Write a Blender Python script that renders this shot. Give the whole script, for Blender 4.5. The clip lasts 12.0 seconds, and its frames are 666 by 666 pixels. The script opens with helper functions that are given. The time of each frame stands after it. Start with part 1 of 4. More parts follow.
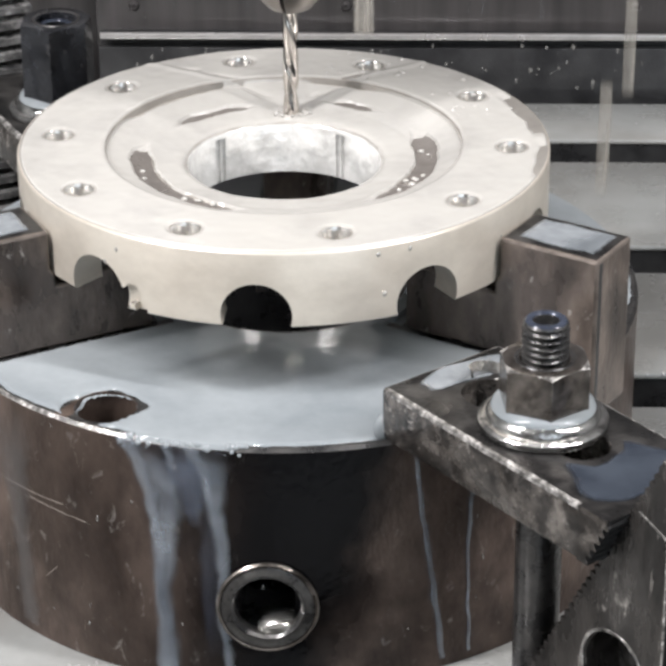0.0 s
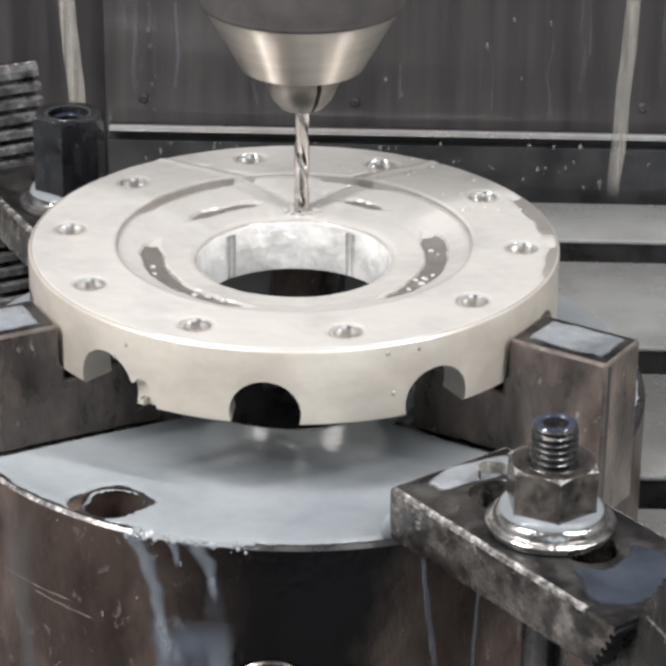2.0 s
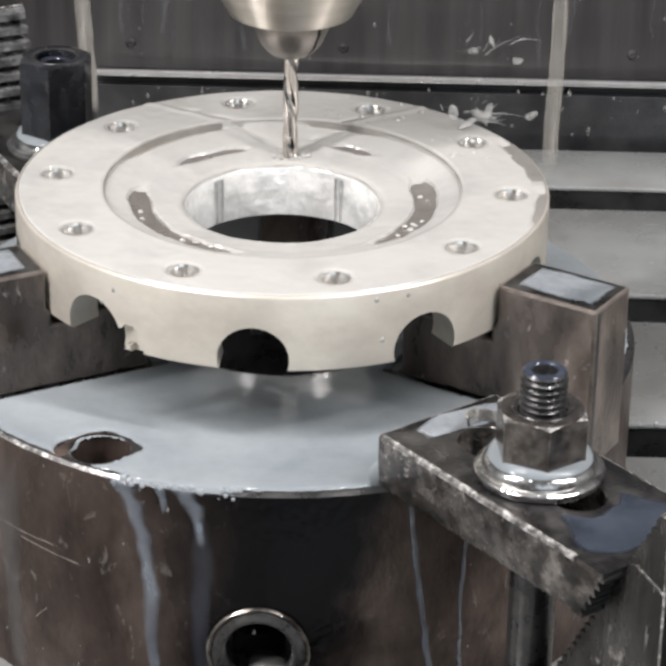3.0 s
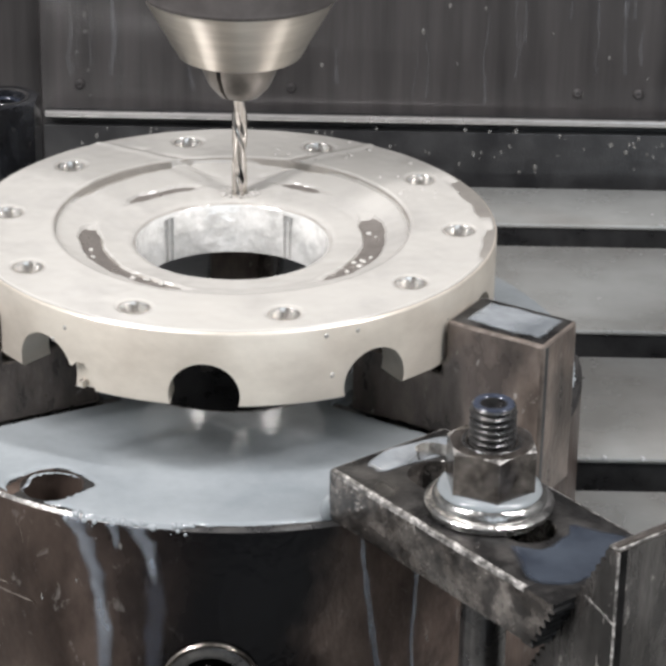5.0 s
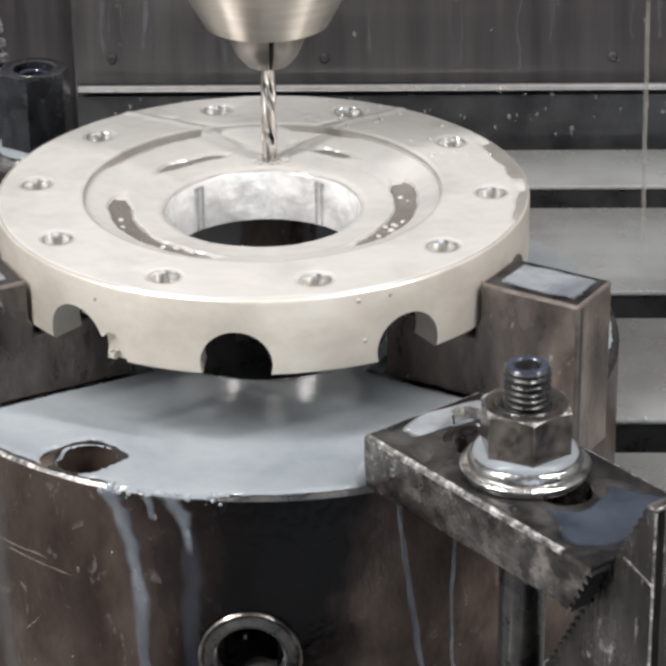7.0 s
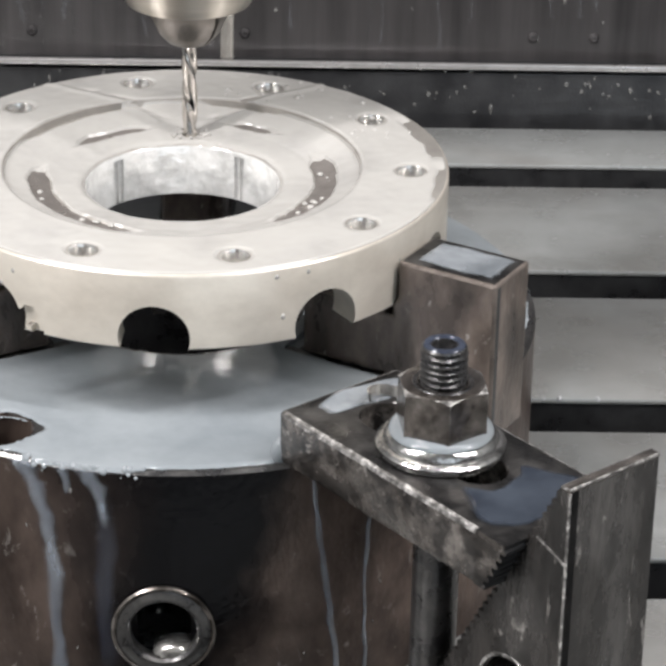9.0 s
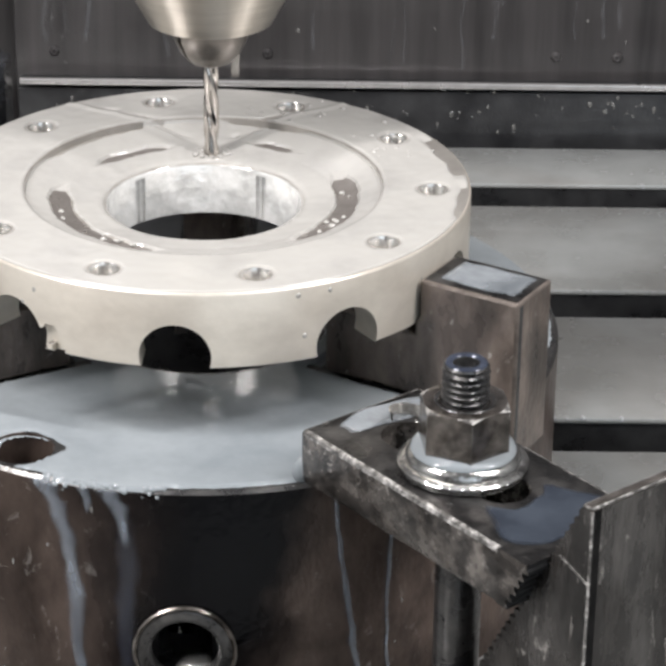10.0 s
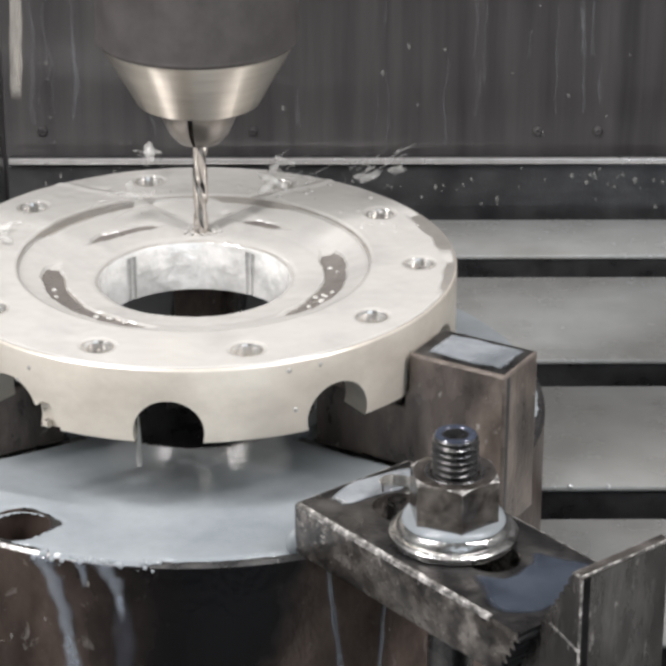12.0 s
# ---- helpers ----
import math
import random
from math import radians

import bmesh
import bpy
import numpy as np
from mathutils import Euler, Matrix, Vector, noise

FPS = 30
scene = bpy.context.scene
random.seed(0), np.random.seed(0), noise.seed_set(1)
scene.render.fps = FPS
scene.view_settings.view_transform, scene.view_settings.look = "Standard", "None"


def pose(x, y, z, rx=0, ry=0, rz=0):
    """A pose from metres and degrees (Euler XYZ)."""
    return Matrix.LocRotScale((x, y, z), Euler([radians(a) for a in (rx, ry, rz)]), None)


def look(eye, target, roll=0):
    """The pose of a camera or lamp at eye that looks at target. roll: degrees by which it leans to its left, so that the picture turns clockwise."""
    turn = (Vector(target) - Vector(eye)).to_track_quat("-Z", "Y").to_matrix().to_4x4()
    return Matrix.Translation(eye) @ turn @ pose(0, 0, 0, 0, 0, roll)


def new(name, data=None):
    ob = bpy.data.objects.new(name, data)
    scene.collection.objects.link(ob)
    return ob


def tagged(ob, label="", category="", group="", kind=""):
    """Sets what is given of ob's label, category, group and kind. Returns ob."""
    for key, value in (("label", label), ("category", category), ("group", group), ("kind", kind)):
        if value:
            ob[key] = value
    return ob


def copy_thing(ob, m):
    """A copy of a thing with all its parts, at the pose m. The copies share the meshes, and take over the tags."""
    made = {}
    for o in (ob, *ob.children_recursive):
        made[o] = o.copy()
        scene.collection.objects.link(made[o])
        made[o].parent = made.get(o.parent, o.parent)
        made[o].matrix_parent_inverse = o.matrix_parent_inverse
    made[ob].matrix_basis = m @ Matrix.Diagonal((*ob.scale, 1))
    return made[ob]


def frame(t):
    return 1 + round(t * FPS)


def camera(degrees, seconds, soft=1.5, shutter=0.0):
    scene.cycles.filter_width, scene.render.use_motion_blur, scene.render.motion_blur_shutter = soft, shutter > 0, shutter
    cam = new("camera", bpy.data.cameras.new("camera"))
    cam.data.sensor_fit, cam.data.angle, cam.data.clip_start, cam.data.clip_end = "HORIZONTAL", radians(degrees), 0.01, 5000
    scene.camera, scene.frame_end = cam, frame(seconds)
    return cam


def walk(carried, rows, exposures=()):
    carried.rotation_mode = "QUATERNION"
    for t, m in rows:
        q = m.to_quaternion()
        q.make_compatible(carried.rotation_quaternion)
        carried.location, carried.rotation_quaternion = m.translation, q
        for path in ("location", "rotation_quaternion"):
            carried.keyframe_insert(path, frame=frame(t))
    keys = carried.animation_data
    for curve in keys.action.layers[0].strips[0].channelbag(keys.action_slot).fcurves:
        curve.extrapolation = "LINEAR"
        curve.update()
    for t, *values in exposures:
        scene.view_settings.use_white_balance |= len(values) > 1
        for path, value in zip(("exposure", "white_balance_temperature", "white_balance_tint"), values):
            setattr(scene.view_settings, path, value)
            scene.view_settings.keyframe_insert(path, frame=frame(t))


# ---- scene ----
cam = camera(14.6, 12.0, soft=3.5)
# seconds, eye in metres, tilt from straight down, roll, yaw in degrees
ROWS = [
    (0.0, 0.0024, -0.6767, 0.3955, 63.254, 0.351, -1.110),
    (0.5, 0.0001, -0.6733, 0.3942, 63.217, 0.095, -0.161),
    (1.0, -0.0012, -0.6690, 0.3934, 62.718, -0.169, 0.138),
    (1.5, -0.0008, -0.6721, 0.3948, 63.630, -0.383, -0.505),
    (2.0, -0.0008, -0.6767, 0.3982, 65.222, -0.483, -0.789),
    (2.5, -0.0019, -0.6762, 0.3978, 64.904, -0.826, -0.975),
    (3.0, -0.0017, -0.6736, 0.3964, 64.064, -0.848, -0.987),
    (3.5, -0.0023, -0.6776, 0.3966, 65.597, -0.166, -1.366),
    (5.5, -0.0021, -0.6789, 0.3972, 64.675, -1.124, -2.292),
    (6.0, -0.0030, -0.6728, 0.3944, 64.444, -0.317, -0.610),
    (6.5, -0.0004, -0.6746, 0.3934, 64.581, 0.023, -1.380),
    (7.0, 0.0027, -0.6744, 0.3935, 64.355, 0.639, -1.709),
    (7.5, 0.0018, -0.6733, 0.3943, 63.623, -0.724, -2.610),
    (9.5, 0.0016, -0.6754, 0.3949, 63.928, -0.970, -3.071),
    (10.0, 0.0026, -0.6736, 0.3928, 64.266, -0.688, -2.565),
    (10.5, 0.0001, -0.6747, 0.3980, 65.258, 0.558, -0.796),
    (11.0, 0.0020, -0.6874, 0.4040, 67.687, 1.075, -1.157),
    (11.5, 0.0006, -0.6834, 0.4036, 66.523, -0.352, -2.940),
    (12.0, 0.0005, -0.6835, 0.3993, 65.766, -0.137, -3.207),
]
walk(cam, [(t, pose(x, y, z, rx, ry, rz)) for t, x, y, z, rx, ry, rz in ROWS], exposures=[(0.0, 0.24), (0.9, 0.11), (12.0, 0.10)])

# ---- light: two work-light tubes under the machine's roof, weak light from the shop ----
world = bpy.data.worlds.new("shop")
scene.world = world
world.use_nodes = True
world.node_tree.nodes["Background"].inputs[0].default_value = (0.8, 0.9, 1.0, 1)
world.node_tree.nodes["Background"].inputs[1].default_value = 1.4


def tube_light(name, eye, target, sx, sy, watts, color):
    data = bpy.data.lights.new(name, "AREA")
    data.shape, data.size, data.size_y, data.energy, data.color = "RECTANGLE", sx, sy, watts, color
    ob = new(name, data)
    ob.matrix_world = look(eye, target)
    return ob


tube_light("work_light_left", (-0.42, -0.26, 0.72), (0, -0.06, 0.1), 0.04, 0.66, 10.9, (1, 0.98, 0.982))
tube_light("work_light_right", (0.42, -0.26, 0.72), (0, -0.06, 0.1), 0.04, 0.66, 6.9, (1, 0.98, 0.982))

MM = 0.001


# ---- materials ----
def material(name, color, second, rough, metal=0.0, scale=60.0, bump=0.15, coat=0.0, fine=900.0, stretch=(1, 1, 1), rough_var=0.12, ior=1.5, ramp=(0.35, 0.65), stain=0.0, speck=0.0):
    m = bpy.data.materials.new(name)
    m.use_nodes = True
    nt = m.node_tree
    b = nt.nodes["Principled BSDF"]
    co = nt.nodes.new("ShaderNodeTexCoord")
    mp = nt.nodes.new("ShaderNodeMapping")
    mp.inputs["Scale"].default_value = stretch
    nt.links.new(co.outputs["Object"], mp.inputs[0])
    n1 = nt.nodes.new("ShaderNodeTexNoise")
    n1.inputs["Scale"].default_value, n1.inputs["Detail"].default_value = scale, 6
    n1.inputs["Roughness"].default_value = 0.62
    n2 = nt.nodes.new("ShaderNodeTexNoise")
    n2.inputs["Scale"].default_value, n2.inputs["Detail"].default_value = fine, 3
    for n in (n1, n2):
        nt.links.new(mp.outputs[0], n.inputs["Vector"])
    r = nt.nodes.new("ShaderNodeValToRGB")
    r.color_ramp.elements[0].position, r.color_ramp.elements[1].position = ramp
    r.color_ramp.elements[0].color, r.color_ramp.elements[1].color = (*color, 1), (*second, 1)
    nt.links.new(n1.outputs[0], r.inputs[0])
    if stain:
        n3 = nt.nodes.new("ShaderNodeTexNoise")
        n3.inputs["Scale"].default_value, n3.inputs["Detail"].default_value = scale * 0.33, 8
        n3.inputs["Distortion"].default_value = 1.2
        nt.links.new(mp.outputs[0], n3.inputs["Vector"])
        r3 = nt.nodes.new("ShaderNodeValToRGB")
        r3.color_ramp.elements[0].position, r3.color_ramp.elements[1].position = 0.40, 0.58
        dark = 1 - stain
        r3.color_ramp.elements[0].color = (dark, dark * 0.97, dark * 0.95, 1)
        nt.links.new(n3.outputs[0], r3.inputs[0])
        mul = nt.nodes.new("ShaderNodeMix")
        mul.data_type, mul.blend_type = "RGBA", "MULTIPLY"
        mul.inputs[0].default_value = 1.0
        nt.links.new(r.outputs[0], mul.inputs[6])
        nt.links.new(r3.outputs[0], mul.inputs[7])
        nt.links.new(mul.outputs[2], b.inputs["Base Color"])
    else:
        nt.links.new(r.outputs[0], b.inputs["Base Color"])
    if speck:
        # dried flecks and short scratches
        old = b.inputs["Base Color"].links[0].from_socket
        n4 = nt.nodes.new("ShaderNodeTexNoise")
        n4.inputs["Scale"].default_value, n4.inputs["Detail"].default_value = 230, 5
        n4.inputs["Roughness"].default_value, n4.inputs["Distortion"].default_value = 0.7, 0.6
        nt.links.new(mp.outputs[0], n4.inputs["Vector"])
        r4 = nt.nodes.new("ShaderNodeMapRange")
        r4.inputs[1].default_value, r4.inputs[2].default_value, r4.inputs[4].default_value = 0.61, 0.70, speck
        nt.links.new(n4.outputs[0], r4.inputs[0])
        mx = nt.nodes.new("ShaderNodeMix")
        mx.data_type = "RGBA"
        mx.inputs[7].default_value = (0.5, 0.47, 0.44, 1)
        nt.links.new(r4.outputs[0], mx.inputs[0])
        nt.links.new(old, mx.inputs[6])
        nt.links.new(mx.outputs[2], b.inputs["Base Color"])
    mr = nt.nodes.new("ShaderNodeMapRange")
    mr.inputs[3].default_value, mr.inputs[4].default_value = max(0.02, rough - rough_var), rough + rough_var
    nt.links.new(n1.outputs[0], mr.inputs[0])
    nt.links.new(mr.outputs[0], b.inputs["Roughness"])
    bp = nt.nodes.new("ShaderNodeBump")
    bp.inputs["Strength"].default_value, bp.inputs["Distance"].default_value = bump, 0.0006
    nt.links.new(n2.outputs[0], bp.inputs["Height"])
    nt.links.new(bp.outputs[0], b.inputs["Normal"])
    b.inputs["Metallic"].default_value = metal
    b.inputs["Coat Weight"].default_value, b.inputs["Coat Roughness"].default_value = coat, 0.06
    b.inputs["IOR"].default_value = ior
    return m


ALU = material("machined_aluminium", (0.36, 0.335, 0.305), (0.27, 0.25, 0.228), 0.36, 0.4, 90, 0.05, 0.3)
# same metal made paler: the light on the bore wall is in its colour
ALU_WALL = material("bored_lit_aluminium", (0.88, 0.865, 0.84), (0.56, 0.55, 0.53), 0.18, 0.35, 110, 0.9, 1.0, 260, ramp=(0.40, 0.66))
ALU_DIM = material("drained_dim_aluminium", (0.26, 0.235, 0.215), (0.20, 0.18, 0.165), 0.3, 0.5, 200, 0.1, 0.3)
MILK = material("milky_coolant", (0.245, 0.264, 0.276), (0.14, 0.157, 0.17), 0.09, 0.0, 19, 0.015, 0.0, 200, rough_var=0.05, ior=1.36, ramp=(0.40, 0.74))
MILK_WARM = material("milky_coolant_on_metal", (0.385, 0.371, 0.348), (0.285, 0.275, 0.262), 0.22, 0.0, 34, 0.04, 0.25, 260, rough_var=0.05, ramp=(0.47, 0.78))
MILK_THIN = material("coolant_run", (0.27, 0.302, 0.345), (0.14, 0.158, 0.188), 0.12, 0.0, 120, 0.05, 0.5, 400, rough_var=0.05)
WETDARK = material("bluish_wet_film", (0.016, 0.020, 0.029), (0.04, 0.048, 0.062), 0.3, 0.0, 60, 0.03, 0.0, ior=1.3)
CLAMP_TOP = material("wet_black_clamp_face", (0.012, 0.0115, 0.0115), (0.07, 0.066, 0.063), 0.3, 0.25, 110, 0.25, 0.1, 700, ramp=(0.45, 0.80), ior=1.3)
JET = material("coolant_jet", (0.46, 0.43, 0.38), (0.36, 0.34, 0.31), 0.2, 0.0, 90, 0.05, 0.2)
RUST = material("oiled_brown_steel", (0.085, 0.067, 0.058), (0.30, 0.242, 0.206), 0.3, 0.35, 75, 0.45, 0.4, 600, (1, 1, 0.5), ramp=(0.38, 0.72), stain=0.65, speck=0.7)
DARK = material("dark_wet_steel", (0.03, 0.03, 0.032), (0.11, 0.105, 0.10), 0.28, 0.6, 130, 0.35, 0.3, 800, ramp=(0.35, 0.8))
CLAMP = material("worn_clamp_steel", (0.036, 0.032, 0.03), (0.30, 0.27, 0.245), 0.26, 0.45, 170, 0.8, 0.4, 700, ramp=(0.40, 0.78), stain=0.6, speck=0.9)
STEP = material("dark_step_steel", (0.035, 0.035, 0.037), (0.30, 0.295, 0.29), 0.25, 0.3, 140, 0.3, 0.4, speck=0.5)
BLOCKM = material("dark_ground_block_steel", (0.030, 0.028, 0.027), (0.17, 0.158, 0.15), 0.27, 0.5, 120, 0.45, 0.25, 700, (1, 1, 0.35), ramp=(0.38, 0.8), stain=0.5, speck=0.75)
EDGE = material("rubbed_bright_edge", (0.08, 0.076, 0.072), (0.58, 0.555, 0.53), 0.25, 0.3, 330, 0.6, 0.3, ramp=(0.44, 0.72))
NUTM = material("zinc_nut_steel", (0.10, 0.088, 0.078), (0.34, 0.305, 0.28), 0.2, 0.85, 220, 0.15, 0.3, stain=0.5)
CLAWM = material("ground_claw_steel", (0.30, 0.27, 0.245), (0.19, 0.172, 0.155), 0.32, 0.6, 110, 0.1, 0.2, 500)
BRIGHT = material("bright_washer_steel", (0.15, 0.148, 0.146), (0.56, 0.55, 0.535), 0.15, 0.9, 200, 0.5, 0.2, 600, ramp=(0.34, 0.64))
BLACKN = material("black_oxide_steel", (0.012, 0.0125, 0.015), (0.034, 0.036, 0.042), 0.25, 0.4, 150, 0.2, 0.4, speck=0.08)
CHROME = material("brushed_chuck_steel", (0.66, 0.61, 0.54), (0.54, 0.495, 0.435), 0.36, 0.85, 40, 0.03, 0.0, 300, (1, 1, 9), rough_var=0.04)
SLEEVE = material("grey_knurled_sleeve", (0.055, 0.049, 0.048), (0.080, 0.072, 0.070), 0.5, 0.2, 120, 0.1)
DRILL = material("bright_drill_steel", (0.74, 0.70, 0.66), (0.60, 0.56, 0.52), 0.12, 1.0, 200, 0.05)
CAST = material("ground_cast_iron_table", (0.355, 0.36, 0.35), (0.275, 0.279, 0.271), 0.26, 0.25, 30, 0.12, 0.4, 700, stain=0.12)
# near-black iron that carries the shade of slots and bore in its colour
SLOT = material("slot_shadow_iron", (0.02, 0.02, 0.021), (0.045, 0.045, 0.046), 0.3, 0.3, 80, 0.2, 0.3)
WALL = material("wet_painted_sheet", (0.026, 0.0242, 0.0246), (0.074, 0.068, 0.068), 0.34, 0.1, 110, 0.14, 0.15, 300, (1, 1, 0.05), ramp=(0.34, 0.8))
BLACKP = material("black_wiper_rubber", (0.012, 0.012, 0.013), (0.03, 0.03, 0.031), 0.35, 0.0, 60, 0.2, 0.3)
RAIL = material("bare_edge_strip", (0.62, 0.60, 0.59), (0.46, 0.45, 0.44), 0.3, 0.7, 80, 0.1)
SHELL = material("pale_enclosure_paint", (0.32, 0.33, 0.33), (0.26, 0.27, 0.27), 0.45, 0.0, 8, 0.05)
FRONT = material("dark_door_paint", (0.08, 0.08, 0.08), (0.11, 0.11, 0.11), 0.4, 0.0, 8, 0.05)
HOLE = material("tapped_hole_metal", (0.80, 0.78, 0.75), (0.64, 0.62, 0.59), 0.2, 0.9, 200, 0.1, 0.2)
ALU_SIDE = material("turned_rim_lit_arch_aluminium", (0.75, 0.69, 0.605), (0.58, 0.525, 0.455), 0.34, 0.5, 42, 0.14, 0.3, 260, (1, 1, 1.6), ramp=(0.38, 0.68))


def turned(mat, amount):
    """Lathe marks round the z axis, which draw highlights out along it."""
    nt = mat.node_tree
    tan = nt.nodes.new("ShaderNodeTangent")
    tan.direction_type, tan.axis = "RADIAL", "Z"
    b = nt.nodes["Principled BSDF"]
    b.inputs["Anisotropic"].default_value = amount
    b.inputs["Anisotropic Rotation"].default_value = 0.25
    nt.links.new(tan.outputs[0], b.inputs["Tangent"])


turned(CHROME, 1.0)
turned(ALU_SIDE, 0.6)


def glassy(mat, alpha):
    mat.node_tree.nodes["Principled BSDF"].inputs["Alpha"].default_value = alpha


SPRAY = material("thrown_coolant", (0.62, 0.61, 0.58), (0.5, 0.49, 0.47), 0.15, 0.0, 90, 0.05, 0.2)
glassy(SPRAY, 0.34)
DROP = material("coolant_drop", (0.42, 0.41, 0.39), (0.34, 0.33, 0.315), 0.12, 0.0, 90, 0.05, 0.3)
glassy(DROP, 0.3)
BEAD = material("clear_coolant_bead", (0.6, 0.6, 0.6), (0.5, 0.5, 0.5), 0.08, 0.3, 90, 0.05, 0.5)
FAINT = material("thin_run_on_paint", (0.26, 0.265, 0.28), (0.14, 0.145, 0.155), 0.15, 0.0, 90, 0.05, 0.3)
glassy(FAINT, 0.16)
MILK_MID = material("thin_milky_puddle", (0.30, 0.32, 0.34), (0.14, 0.155, 0.17), 0.12, 0.0, 70, 0.03, 0.3, 200, rough_var=0.05)
VEIL = material("thin_bluish_veil", (0.15, 0.175, 0.23), (0.07, 0.083, 0.115), 0.15, 0.0, 60, 0.03, 0.3, 200)


def streaky(mat, alpha):
    """Falling liquid: dense in the core, thin at its sides and ends, with strands along its length."""
    nt = mat.node_tree
    b = nt.nodes["Principled BSDF"]
    co = nt.nodes.new("ShaderNodeTexCoord")
    sep = nt.nodes.new("ShaderNodeSeparateXYZ")
    nt.links.new(co.outputs["Generated"], sep.inputs[0])
    mp = nt.nodes.new("ShaderNodeMapping")
    mp.inputs["Scale"].default_value = (1100, 300, 26)
    nt.links.new(co.outputs["Object"], mp.inputs[0])
    nz = nt.nodes.new("ShaderNodeTexNoise")
    nz.inputs["Scale"].default_value, nz.inputs["Detail"].default_value = 1.0, 4
    nt.links.new(mp.outputs[0], nz.inputs["Vector"])

    def span(src, a0, a1, b0, b1):
        r = nt.nodes.new("ShaderNodeMapRange")
        r.interpolation_type = "SMOOTHSTEP"
        for i, v in enumerate((a0, a1, b0, b1)):
            r.inputs[i + 1].default_value = v
        nt.links.new(src, r.inputs[0])
        return r.outputs[0]

    out = span(nz.outputs[0], 0.30, 0.68, alpha * 0.35, alpha)
    for src, a0, a1 in ((sep.outputs[2], 0.0, 0.16), (sep.outputs[2], 1.0, 0.86), (sep.outputs[0], 0.0, 0.2), (sep.outputs[0], 1.0, 0.8)):
        mul = nt.nodes.new("ShaderNodeMath")
        mul.operation = "MULTIPLY"
        nt.links.new(out, mul.inputs[0])
        nt.links.new(span(src, min(a0, a1), max(a0, a1), 0.0 if a0 < a1 else 1.0, 1.0 if a0 < a1 else 0.0), mul.inputs[1])
        out = mul.outputs[0]
    nt.links.new(out, b.inputs["Alpha"])


streaky(JET, 0.5)


def feathered(mat, alpha):
    """Liquid that thins out towards the two sides of its run, unevenly."""
    nt = mat.node_tree
    b = nt.nodes["Principled BSDF"]
    uv = nt.nodes.new("ShaderNodeUVMap")
    uv.uv_map = "across"
    sep = nt.nodes.new("ShaderNodeSeparateXYZ")
    nt.links.new(uv.outputs[0], sep.inputs[0])
    co = nt.nodes.new("ShaderNodeTexCoord")
    mp = nt.nodes.new("ShaderNodeMapping")
    mp.inputs["Scale"].default_value = (420, 420, 120)
    nt.links.new(co.outputs["Object"], mp.inputs[0])
    nz = nt.nodes.new("ShaderNodeTexNoise")
    nz.inputs["Scale"].default_value, nz.inputs["Detail"].default_value = 1.0, 5
    nt.links.new(mp.outputs[0], nz.inputs["Vector"])
    add = nt.nodes.new("ShaderNodeMath")
    add.operation = "MULTIPLY_ADD"
    add.inputs[1].default_value = 0.55
    nt.links.new(nz.outputs[0], add.inputs[0])
    nt.links.new(sep.outputs[0], add.inputs[2])
    r = nt.nodes.new("ShaderNodeMapRange")
    r.interpolation_type = "SMOOTHSTEP"
    for i, v in enumerate((0.3, 1.1, 0.0, alpha)):
        r.inputs[i + 1].default_value = v
    nt.links.new(add.outputs[0], r.inputs[0])
    end = nt.nodes.new("ShaderNodeMath")
    end.operation = "MULTIPLY"
    nt.links.new(r.outputs[0], end.inputs[0])
    nt.links.new(sep.outputs[1], end.inputs[1])
    nt.links.new(end.outputs[0], b.inputs["Alpha"])


feathered(MILK_MID, 0.7)
feathered(WETDARK, 0.9)
feathered(MILK_THIN, 0.6)
feathered(VEIL, 0.6)
BLUE_VEIL = material("faint_bluish_veil", (0.05, 0.055, 0.075), (0.03, 0.033, 0.045), 0.25, 0.0, 60, 0.03, 0.1, 200)
feathered(BLUE_VEIL, 0.5)
GREY_VEIL = material("dried_grey_veil", (0.17, 0.165, 0.165), (0.11, 0.105, 0.105), 0.25, 0.0, 60, 0.03, 0.1, 200)
feathered(GREY_VEIL, 0.38)
WHITE_RUN = material("white_coolant_run", (0.55, 0.55, 0.54), (0.42, 0.42, 0.41), 0.15, 0.0, 60, 0.03, 0.3, 200)
feathered(WHITE_RUN, 0.85)
SCRATCH = material("bare_scratch_steel", (0.42, 0.36, 0.32), (0.2, 0.17, 0.15), 0.3, 0.5, 300, 0.3, 0.0)
feathered(SCRATCH, 0.75)


